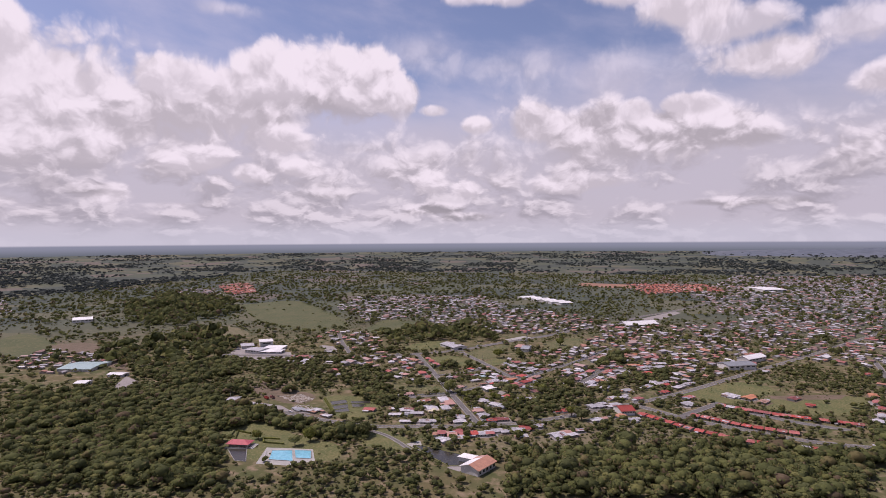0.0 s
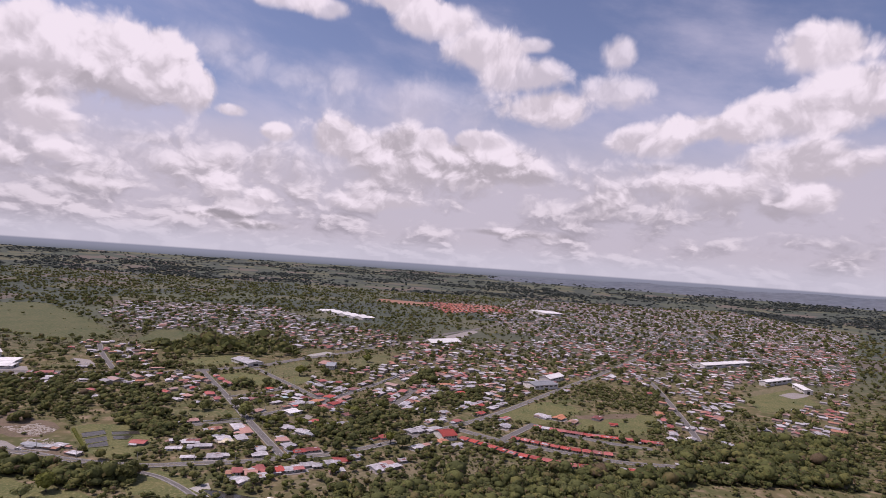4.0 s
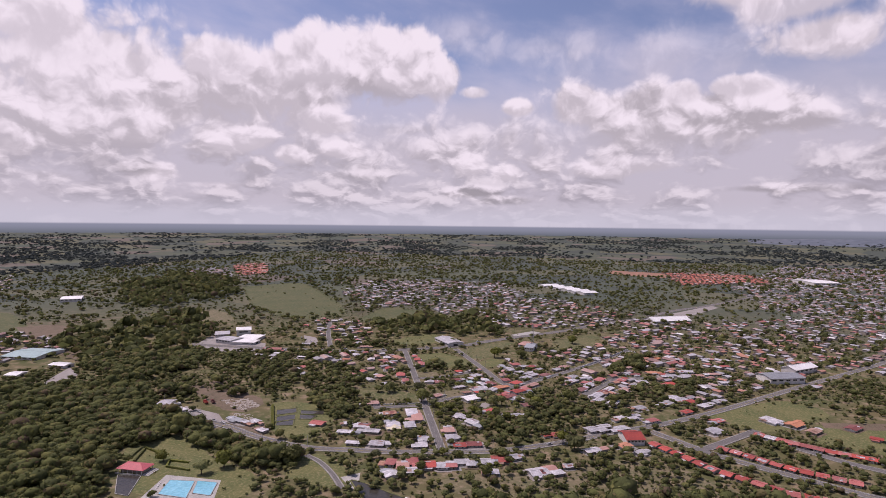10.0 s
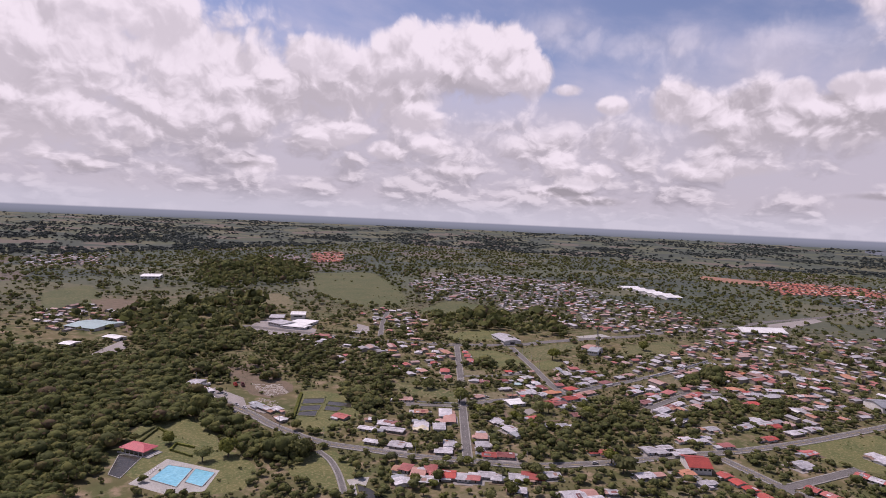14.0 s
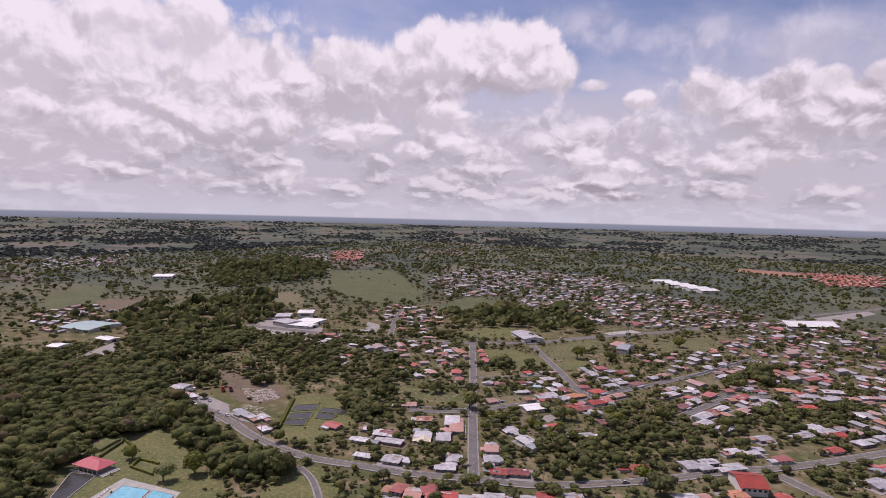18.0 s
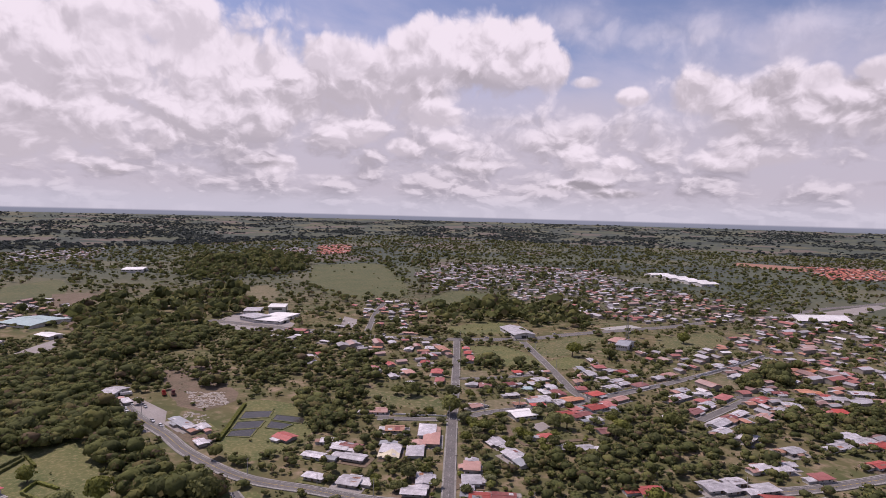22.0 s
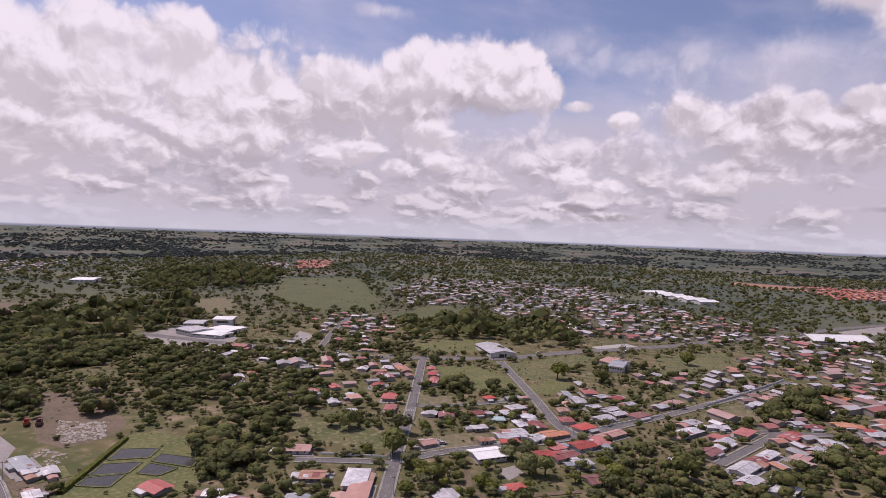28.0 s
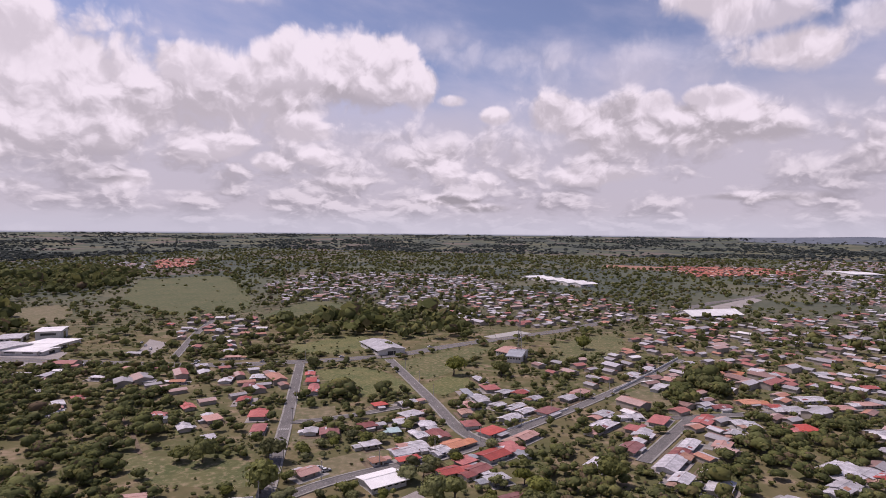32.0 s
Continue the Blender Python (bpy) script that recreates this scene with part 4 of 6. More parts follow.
field([(48.9, 6.2), (53.3, 15.6), (60.2, 9.6), (57.9, -2.0)], "gravel", "grey gravel lot", "yard")
field([(-234.8, 170.9), (-273.4, 225.8), (-248.5, 218.0), (-218.2, 179.1)], "gravel", "grey parking lot", "yard")
field([(-361.7, 103.2), (-389.7, 174.7), (-288.3, 158.5), (-263.2, 121.9), (-307.9, 96.2)], "gravel", "grey factory yard", "yard")
field([(-365.3, -92.9), (-386.0, -62.2), (-405.1, -29.6), (-368.3, -49.5), (-341.9, -94.6)], "gravel", "grey parking lot", "yard")
field([(-473.8, 10.8), (-514.7, 67.7), (-485.2, 66.6), (-431.0, -2.2)], "dirt", "bare brown yard", "yard")
field([(0.7, 342.6), (25.0, 385.5), (49.0, 370.4), (19.4, 328.0)], "concrete", "pale forecourt beside the main road", "yard")
field([(60.4, 1655.3), (239.3, 1597.2), (237.2, 1439.8), (72.6, 1515.4)], "red_earth", "bare red earth of a building site", "field")
field([(222.1, 645.0), (309.0, 809.3), (318.9, 781.1), (251.9, 621.4)], "gravel", "wide grey parking lot", "yard")


def basin(name, pts, water, label, rim="concrete", wall=0.35):
    """A sheet of water inside a raised rim."""
    root = tagged(new(name), label, "water")
    n = len(pts)
    cx, cy = sum(p[0] for p in pts) / n, sum(p[1] for p in pts) / n
    sgn = sum(a[0] * b[1] - a[1] * b[0] for a, b in zip(pts, pts[1:] + pts[:1]))
    ring = pts if sgn > 0 else pts[::-1]
    part("water", ([(x, y, 0.30) for x, y in ring], [tuple(range(n))]), water, root)
    for (x0, y0), (x1, y1) in zip(ring, ring[1:] + ring[:1]):
        d = math.hypot(x1 - x0, y1 - y0)
        v, f = box(0, d, -wall, 0, -0.05, 0.42)
        c, s = (x1 - x0) / d, (y1 - y0) / d
        part("rim", ([(x0 + a * c - b * s, y0 + a * s + b * c, z) for a, b, z in v], f), rim, root)
    w = around(ring)
    taken[w][inside(ring, CX[w], CY[w])] = True
    return root


basin("swimming_pool", [(-87.6, -212.0), (-72.5, -207.7), (-60.9, -227.4), (-79.8, -229.2)], "pool_water", "light blue swimming pool with a pale rim")
basin("swimming_pool", [(-70.9, -206.7), (-57.9, -204.5), (-50.0, -219.8), (-61.8, -221.0)], "pool_water", "small light blue swimming pool with a pale rim")
basin("tank", [(-123.6, -218.3), (-110.3, -212.7), (-94.8, -237.0), (-103.7, -237.7)], "pond_water", "dark brown water tank beside the red hall")
for corners in ([(-107.9, -71.9), (-95.4, -61.5), (-89.0, -71.0), (-100.7, -82.4)], [(-97.6, -86.8), (-86.7, -76.1), (-80.7, -86.4), (-91.0, -96.6)], [(-89.4, -98.5), (-80.5, -87.9), (-74.1, -98.6), (-85.5, -104.9)],
                [(-88.0, -65.2), (-69.6, -59.3), (-64.7, -67.6), (-84.0, -72.6)], [(-82.7, -75.0), (-68.5, -71.8), (-68.1, -80.9), (-77.2, -84.1)]):
    basin("fish_pond", corners, "pond_water", "dark rectangular fish pond with grassy banks", "lawn", 0.8)
basin("lake", [(17.7, -171.9), (33.6, -188.9), (54.8, -206.1), (70.4, -202.8), (73.5, -186.0), (48.7, -179.8), (26.9, -172.4)], "pond_water", "dark green park lake", "lawn", 1.0)


def hedge(pts, w=1.2, h=1.4):
    """A clipped hedge: a bumpy ridge along the line."""
    rng = np.random.RandomState(int(abs(pts[0][0]) * 10))
    line = smooth_line(pts, 1.2)
    v, f = ribbon(line, -w / 2, w / 2, 0, h)
    v = [(x + rng.uniform(-0.2, 0.2), y + rng.uniform(-0.2, 0.2), z * rng.uniform(0.75, 1.15)) for x, y, z in v]
    tagged(part("hedge", (v, f), "leaves", None), "clipped dark green hedge", "hedge")


hedge([(-139.1, -194.9), (-146.5, -178.3)])
hedge([(-131.3, -198.7), (-142.1, -179.1)])
hedge([(-104.9, -197.3), (-110.8, -188.5)])
hedge([(-110.8, -188.5), (-96.5, -186.7)])
hedge([(-104.9, -197.3), (-86.6, -196.4)])
hedge([(-144.7, -177.1), (-128.2, -180.7)])
hedge([(-83.1, -112.6), (-119.0, -62.4)], 2.2, 1.5)


house(-2.1, 107.6, 8, 6, "roof_red")
house(10.5, 116.6, 12, 6, "roof_zinc")
house(20.3, 97.7, 13, 9, "roof_zinc")
house(20.3, 83.8, 9, 7, "roof_zinc")
house(21.7, 70.5, 7, 5, "roof_teal")
house(32.7, 85.1, 10, 7, "roof_zinc")
house(6.4, 73.4, 9, 7, "roof_maroon")
house(-7.3, 59.9, 11, 9, "roof_maroon")
house(-16.0, 57.8, 8, 6, "roof_zinc")
house(18.3, 50.6, 9, 6, "roof_zinc")
house(35.5, 47.5, 13, 9, "roof_zinc")
house(40.6, 40.1, 11, 4, "roof_red")
house(38.7, 55.9, 9, 10, "roof_zinc")
house(36.4, 68.7, 8, 6, "roof_zinc")
house(43.5, 72.8, 14, 8, "roof_maroon")
house(54.4, 62.7, 12, 9, "roof_orange")
house(50.6, 54.7, 6, 8, "roof_zinc")
house(28.9, 34.2, 6, 5, "roof_rust")
house(60.4, 33.3, 11, 7, "roof_red")
house(71.1, 39.3, 11, 7, "roof_maroon")
house(63.7, 45.8, 9, 7, "roof_red")
house(80.4, 32.8, 10, 6, "roof_zinc")
house(91.3, 17.8, 13, 9, "roof_maroon")
house(73.6, 56.7, 15, 10, "roof_red")
house(79.2, 67.3, 13, 9, "roof_red")
house(83.1, 84.5, 14, 7, "roof_pink")
house(54.0, 92.4, 10, 8, "roof_red")
house(66.2, 85.6, 14, 9, "roof_red")
house(46.8, 109.9, 9, 7, "roof_rust")
house(49.4, 136.0, 14, 8, "roof_zinc")
house(44.8, 124.8, 9, 6, "roof_pink")
house(48.3, 162.1, 12, 10, "roof_red")
house(58.1, 155.8, 9, 7, "roof_zinc")
house(67.0, 157.6, 10, 8, "roof_red")
house(77.4, 149.5, 8, 6, "roof_zinc")
house(59.9, 128.9, 9, 6, "roof_zinc")
house(70.6, 130.3, 10, 6, "roof_zinc")
house(76.3, 123.3, 12, 6, "roof_zinc")
house(71.0, 108.9, 14, 8, "roof_zinc")
house(87.9, 127.2, 15, 8, "roof_maroon")
house(101.7, 171.0, 12, 8, "roof_pink")
house(96.1, 155.9, 12, 7, "roof_zinc")
house(37.0, 180.8, 15, 5, "roof_zinc")
house(36.7, 148.4, 13, 4, "roof_grey")
house(117.5, 60.5, 13, 8, "roof_zinc")
house(130.4, 84.5, 15, 8, "roof_maroon")
house(135.7, 106.5, 13, 7, "roof_zinc")
house(131.5, 112.2, 9, 6, "roof_red")
house(144.5, 129.9, 18, 8, "roof_red")
house(166.0, 135.3, 14, 9, "roof_red")
house(131.8, 132.7, 9, 7, "roof_zinc")
house(118.1, 113.2, 18, 8, "roof_zinc")
house(116.7, 131.7, 12, 7, "roof_zinc")
house(146.4, 70.8, 21, 9, "roof_zinc")
house(150.4, 83.8, 15, 6, "roof_maroon")
house(156.0, 96.9, 17, 6, "roof_zinc")
house(170.4, 101.8, 13, 7, "roof_pink")
house(177.4, 120.6, 9, 6, "roof_zinc")
house(183.0, 139.1, 9, 8, "roof_zinc")
house(188.2, 135.2, 7, 7, "roof_zinc")
house(149.4, 55.7, 13, 7, "roof_zinc")
house(162.2, 50.4, 11, 9, "roof_zinc")
house(160.3, 65.9, 6, 5, "roof_zinc")
house(212.9, 139.8, 12, 10, "roof_red")
house(177.9, 166.0, 13, 7, "roof_maroon")
house(194.7, 181.3, 13, 9, "roof_orange")
house(206.4, 175.8, 8, 8, "roof_red")
house(215.6, 173.3, 14, 10, "roof_zinc")
house(230.4, 199.9, 20, 10, "roof_zinc")
house(230.1, 180.5, 11, 9, "roof_zinc")
house(242.4, 185.9, 13, 8, "roof_pink")
house(259.1, 199.9, 14, 9, "roof_pink")
house(273.6, 242.3, 12, 7, "roof_red")
house(213.2, 89.1, 15, 9, "roof_zinc")
house(215.2, 81.1, 13, 8, "roof_zinc")
house(221.6, 85.7, 12, 8, "roof_zinc")
house(185.0, 45.3, 12, 8, "roof_zinc")
house(154.5, 222.1, 13, 8, "roof_pink")
house(149.3, 201.7, 12, 6, "roof_zinc")
house(131.3, 227.2, 15, 7, "roof_zinc")
house(142.0, 249.0, 13, 6, "roof_zinc")
house(176.7, 261.3, 8, 7, "roof_zinc")
house(200.0, 255.0, 13, 9, "roof_orange")
house(215.4, 269.5, 12, 9, "roof_zinc")
house(223.9, 256.5, 12, 12, "roof_zinc")
house(255.6, 274.7, 13, 8, "roof_zinc")
house(297.1, 317.9, 14, 10, "roof_orange")
house(-13.1, -47.2, 12, 9, "roof_rust")
house(3.9, -39.3, 22, 10, "roof_zinc")
house(12.6, -49.2, 20, 9, "roof_pink")
house(1.7, -72.3, 13, 11, "roof_zinc")
house(13.8, -67.8, 17, 9, "roof_zinc")
house(-17.8, -81.5, 13, 8, "roof_maroon")
house(-39.5, -27.2, 13, 9, "roof_pink")
house(44.9, -32.7, 12, 8, "roof_zinc")
house(59.7, -43.6, 14, 10, "roof_zinc")
house(64.3, -10.3, 9, 6, "roof_red")
house(79.8, -17.4, 7, 7, "roof_zinc")
house(88.1, -14.8, 11, 8, "roof_zinc")
house(6.9, 14.6, 10, 7, "roof_pink")
house(-51.4, 122.7, 16, 7, "roof_red")
house(-64.4, 141.9, 12, 6, "roof_red")
house(-73.8, 156.7, 10, 6, "roof_red")
house(-102.8, 52.2, 10, 7, "roof_red")
house(-98.3, 70.3, 11, 6, "roof_red")
house(-72.7, 57.9, 11, 8, "roof_pink")
house(-76.3, 42.1, 9, 6, "roof_zinc")
house(-77.9, 91.0, 10, 7, "roof_red")
house(-54.6, 70.9, 13, 9, "roof_red")
house(-41.4, 52.6, 13, 6, "roof_red")
house(-55.2, 34.0, 8, 5, "roof_zinc")
house(-142.3, 112.7, 10, 6, "roof_orange")
house(-159.2, 104.9, 10, 6, "roof_zinc")
house(-115.5, 125.4, 13, 6, "roof_zinc")
house(-102.2, 137.9, 12, 7, "roof_zinc")
house(-93.8, 117.7, 10, 6, "roof_maroon")
house(-32.8, -81.5, 9, 6, "roof_zinc")
house(-21.3, -85.8, 10, 5, "roof_zinc")
house(-26.4, -100.4, 13, 6, "roof_zinc")
house(-205.5, 65.0, 9, 5, "roof_zinc")
house(-168.2, 51.6, 12, 5, "roof_zinc")
house(-167.7, 62.9, 11, 5, "roof_red")
house(-152.7, 38.6, 10, 5, "roof_zinc")
house(-196.4, 103.1, 11, 5, "roof_zinc")
house(-250.1, 93.2, 10, 5, "roof_zinc")
house(-172.3, 201.0, 12, 7, "roof_zinc")
house(-155.2, 183.5, 13, 6, "roof_pink")
house(-309.5, 288.5, 10, 8, "roof_red")
house(-268.5, 258.4, 11, 6, "roof_zinc")
house(-268.6, 273.9, 9, 7, "roof_zinc")
house(-243.5, 279.9, 10, 7, "roof_zinc")
house(-288.1, 358.3, 10, 6, "roof_zinc")
house(-233.2, 170.3, 14, 6, "roof_zinc")
house(40.0, -141.8, 9, 13, "roof_pink")
house(44.0, -134.6, 8, 13, "roof_red")
house(48.2, -147.7, 9, 9, "roof_zinc")
house(55.2, -135.4, 12, 11, "roof_red")
house(64.8, -133.2, 9, 9, "roof_zinc")
house(70.3, -131.7, 9, 6, "roof_red")
house(75.0, -122.5, 11, 8, "roof_zinc")
house(81.4, -123.3, 6, 8, "roof_zinc")
house(91.1, -115.6, 10, 9, "roof_zinc")
house(97.4, -109.9, 11, 11, "roof_red")
house(107.2, -101.2, 12, 8, "roof_zinc")
house(30.7, -140.8, 7, 10, "roof_red")
house(38.7, -157.7, 9, 10, "roof_zinc")
house(98.8, -131.1, 8, 7, "roof_zinc")
house(126.3, -120.5, 15, 12, "roof_zinc")
house(7.2, -113.0, 12, 10, "roof_zinc")
house(37.3, -105.8, 13, 7, "roof_zinc")
house(34.5, -92.6, 14, 7, "roof_zinc")
house(6.3, -78.6, 10, 8, "roof_cream")
house(47.4, -68.6, 12, 8, "roof_pink")
house(53.9, -81.8, 11, 9, "roof_zinc")
house(64.5, -94.7, 10, 8, "roof_red")
house(73.7, -89.0, 12, 8, "roof_maroon")
house(-9.5, -118.7, 12, 5, "roof_zinc")
house(-7.8, -91.4, 14, 7, "roof_zinc")
house(127.6, -46.9, 13, 8, "roof_red")
house(151.3, -26.3, 11, 11, "roof_zinc")
house(160.8, -14.4, 8, 6, "roof_zinc")
house(173.3, -15.1, 13, 8, "roof_zinc")
house(155.5, -70.1, 14, 7, "roof_zinc")
house(176.8, -52.3, 12, 8, "roof_orange")
house(188.5, -61.6, 10, 6, "roof_zinc")
house(143.6, -103.5, 6, 6, "roof_zinc")
house(138.5, -117.2, 9, 6, "roof_zinc")
house(180.2, 14.3, 11, 7, "roof_zinc")
house(196.6, 14.1, 11, 7, "roof_red")
house(208.4, 68.0, 13, 8, "roof_zinc")
house(227.2, 83.0, 11, 7, "roof_red")
house(223.7, 48.4, 12, 7, "roof_red")
house(240.2, 73.0, 14, 8, "roof_zinc")
house(252.8, 91.5, 13, 7, "roof_zinc")
house(241.0, 5.8, 15, 10, "roof_zinc")
house(247.4, 33.1, 12, 7, "roof_red")
house(287.0, 53.8, 12, 8, "roof_zinc")
house(267.0, 166.5, 16, 8, "roof_zinc")
house(245.2, 144.6, 11, 6, "roof_zinc")
house(-55.9, -90.5, 13, 9, "roof_red")
house(-121.6, -107.3, 22, 6, "roof_grey")
house(-104.6, -104.9, 10, 5, "roof_zinc")
house(-86.9, -120.4, 9, 5, "roof_zinc")
house(-182.0, -102.4, 12, 4, "roof_zinc")
house(-110.6, -110.1, 6, 4, "roof_zinc")
house(351.0, 182.2, 12, 7, "roof_zinc")
house(305.5, 45.5, 16, 10, "roof_orange")
house(292.2, 49.2, 11, 9, "roof_zinc")
house(357.2, 31.1, 9, 6, "roof_red")
house(348.3, 53.8, 16, 9, "roof_maroon")
house(316.0, 33.3, 14, 8, "roof_rust")
house(431.1, 87.6, 13, 9, "roof_orange")
house(423.1, 57.4, 12, 7, "roof_red")
house(418.0, 32.3, 17, 6, "roof_red")
house(408.8, 6.7, 14, 8, "roof_zinc")
house(398.0, -12.2, 11, 8, "roof_zinc")
house(441.6, 30.8, 12, 6, "roof_zinc")
house(517.0, 129.4, 22, 7, "roof_zinc")
house(539.5, 139.3, 14, 8, "roof_zinc")
house(451.1, 32.4, 10, 5, "roof_zinc")
house(482.9, 47.9, 11, 6, "roof_zinc")
house(523.7, 45.2, 14, 9, "roof_zinc")
house(553.8, 60.7, 13, 7, "roof_zinc")
house(465.7, -17.7, 14, 7, "roof_red")
house(448.3, -20.4, 10, 6, "roof_zinc")
house(411.7, -78.4, 18, 9, "roof_zinc")
house(428.9, -53.3, 13, 6, "roof_zinc")
house(413.0, -55.6, 8, 5, "roof_zinc")
house(389.8, -76.3, 8, 8, "roof_zinc")
house(375.5, -83.3, 8, 7, "roof_zinc")
house(402.9, -42.7, 9, 8, "roof_zinc")
house(386.8, -45.1, 9, 5, "roof_zinc")
house(415.4, -33.3, 9, 6, "roof_zinc")
house(679.6, 147.3, 18, 8, "roof_red")
house(580.4, 35.8, 13, 8, "roof_zinc")
house(475.6, 101.2, 11, 6, "roof_zinc")
house(505.1, 132.1, 12, 7, "roof_grey")
house(171.2, 10.2, 10, 7, "roof_zinc")
house(182.6, 22.0, 8, 5, "roof_zinc")
house(158.5, -24.2, 10, 9, "roof_zinc")
house(466.0, 194.2, 12, 8, "roof_red")

# estate of small red-roofed houses in rows
def estate_row(pts, count, label):
    lens = [math.dist(a, b) for a, b in zip(pts, pts[1:])]
    for k in range(count):
        s = (k + 0.5) / count * sum(lens)
        i = 0
        while s > lens[i]:
            s -= lens[i]
            i += 1
        (x0, y0), (x1, y1) = pts[i], pts[i + 1]
        t = s / lens[i]
        x, y = x0 + (x1 - x0) * t, y0 + (y1 - y0) * t
        house(x, y, 5.7, 6.4, "roof_zinc" if (k * 7 + count) % 19 == 3 else "roof_red", math.atan2(y1 - y0, x1 - x0), 2.1, "gable", k % 3 == 0, label)


estate_row([(194.9, -38.7), (234.6, -75.4), (273.9, -97.5), (357.5, -108.5)], 19, "estate houses")
estate_row([(241.1, -31.2), (286.1, -57.0), (321.5, -66.9)], 10, "estate houses")
estate_row([(270.4, 9.3), (315.5, -10.9), (382.0, -27.6)], 15, "estate houses")

area("brush", [(-217.7, 55.2), (-143.1, 80.9), (-100.1, 66.8), (-69.5, 19.6), (-79.4, 9.1), (-55.8, -13.8), (-89.8, -40.3)])
area("brush", [(-191.9, 158.8), (-118.9, 89.3), (-143.1, 80.9), (-217.7, 55.2), (-286.1, 106.3)])
area("brush", [(9.1, -4.8), (34.1, 7.9), (41.1, -14.4), (18.4, -23.6)])
area("wood", [(-446.8, -142.1), (-301.2, -69.5), (-142.1, -199.1), (-88.2, -286.6), (-229.9, -317.2)])
area("wood", [(98.3, -168.3), (226.6, -122.9), (357.4, -108.2), (321.4, -197.5), (103.4, -245.0)])
area("wood", [(-563.4, 94.6), (-569.1, 316.1), (-414.7, 216.4), (-330.9, 76.7), (-277.4, -63.0), (-376.2, -31.0)])
area("wood", [(-388.0, -108.9), (-347.2, -102.7), (-301.7, -92.1), (-285.6, -59.7), (-231.1, -81.6), (-212.7, -102.8), (-127.8, -126.1), (-131.8, -169.5), (-151.0, -215.2)])
area("wood", [(-548.8, 57.3), (-557.2, 131.8), (-441.6, 150.6), (-319.7, 85.8), (-273.3, 10.4), (-311.5, -18.2), (-381.8, -22.5)])
area("wood", [(-1006.8, 588.7), (-1106.5, 878.7), (-839.9, 787.6), (-670.1, 584.5), (-636.0, 355.6), (-769.5, 343.6)])
area("wood", [(-428.8, -128.9), (-309.5, -97.5), (-160.9, -149.5), (-135.4, -197.3), (-101.9, -260.0), (-137.8, -281.2)])
area("wood", [(-218.6, 330.9), (-229.0, 416.4), (-52.1, 460.4), (-9.5, 329.4), (-60.8, 298.4), (-76.3, 310.8), (-110.1, 311.0), (-137.6, 276.0), (-131.7, 236.9)])
area("brush", [(-298.0, 86.6), (-249.4, 93.9), (-154.5, 54.8), (-114.9, 12.3), (-103.5, -27.7), (-176.6, -15.5), (-247.1, 30.1)])
area("brush", [(-132.8, 15.6), (-184.8, 129.3), (-135.4, 90.3), (-105.7, 34.8), (-35.8, -30.9), (-31.0, -70.3), (-62.8, -67.0)])
area("brush", [(126.4, 85.2), (133.0, 69.8), (178.6, 118.7), (208.1, 161.5), (181.2, 48.7), (102.0, 22.6), (102.2, 44.0)])
area("brush", [(83.2, 6.1), (132.2, 53.8), (176.2, 34.9), (167.6, -10.2), (101.0, -63.0), (68.1, -59.5)])
area("brush", [(64.4, -2.6), (134.7, 30.2), (178.5, 38.7), (185.6, -7.4), (135.6, -62.9), (84.4, -84.3)])
area("wood", [(391.6, -30.7), (459.8, -35.5), (617.4, 39.2), (485.5, -121.1), (353.9, -124.0)])
area("wood", [(-54.7, 124.6), (-28.6, 140.6), (-17.7, 124.2), (-32.1, 109.4)])
area("wood", [(-106.1, -29.5), (-88.6, -29.4), (-44.7, -55.1), (-39.5, -75.8), (-65.0, -68.5)])
area("wood", [(-29.1, 133.5), (-43.3, 183.3), (-3.4, 142.4), (-8.4, 127.5)])
area("clear", [(-78.3, 9.5), (-24.4, 20.7), (-6.2, -2.8), (-30.8, -9.9), (-57.8, -8.9)])
area("clear", [(-79.8, 170.4), (-46.8, 191.2), (4.7, 145.2), (-20.8, 123.2), (-48.0, 141.1)])
area("clear", [(-0.7, 150.3), (12.8, 185.8), (38.8, 190.0), (24.3, 145.3)])
area("clear", [(118.2, 156.3), (134.8, 199.0), (160.5, 208.0), (153.5, 164.9), (139.4, 154.3)])
area("clear", [(-38.5, 213.6), (5.3, 300.1), (17.1, 291.1), (10.6, 193.5), (-7.1, 173.9)])
area("clear", [(-142.3, 246.0), (-102.8, 320.3), (-79.3, 243.5), (-124.1, 215.4)])
area("clear", [(-265.9, 373.2), (-280.9, 526.3), (-183.5, 479.9), (-192.3, 365.4)])
area("clear", [(-738.5, 686.9), (-635.9, 800.4), (-326.4, 440.6), (-381.3, 351.4), (-532.7, 452.6)])
area("clear", [(-193.9, -102.8), (-181.2, -68.7), (-146.7, -44.8), (-81.7, -114.0), (-115.7, -119.2)])
area("clear", [(-158.3, -188.1), (-136.1, -141.0), (-100.9, -164.5), (-48.2, -184.9), (-27.5, -216.1), (-82.4, -248.5), (-115.6, -234.6)])
area("clear", [(235.6, 49.9), (311.8, 124.7), (340.7, 93.4), (284.6, 19.3), (249.2, 32.1)])
area("clear", [(323.2, 56.3), (424.8, 87.1), (384.1, 9.2), (313.0, 6.0)])
area("clear", [(606.1, 220.0), (722.5, 299.8), (689.8, 178.9), (577.4, 129.3)])
area("wood", [(-207.4, -123.5), (-140.1, -137.2), (-60.4, -151.9), (-27.0, -149.2), (-30.4, -170.0), (-58.8, -177.8), (-110.4, -160.3)])
area("wood", [(-176.0, -40.0), (-158.0, -36.0), (-158.0, -48.0), (-172.0, -52.0)])
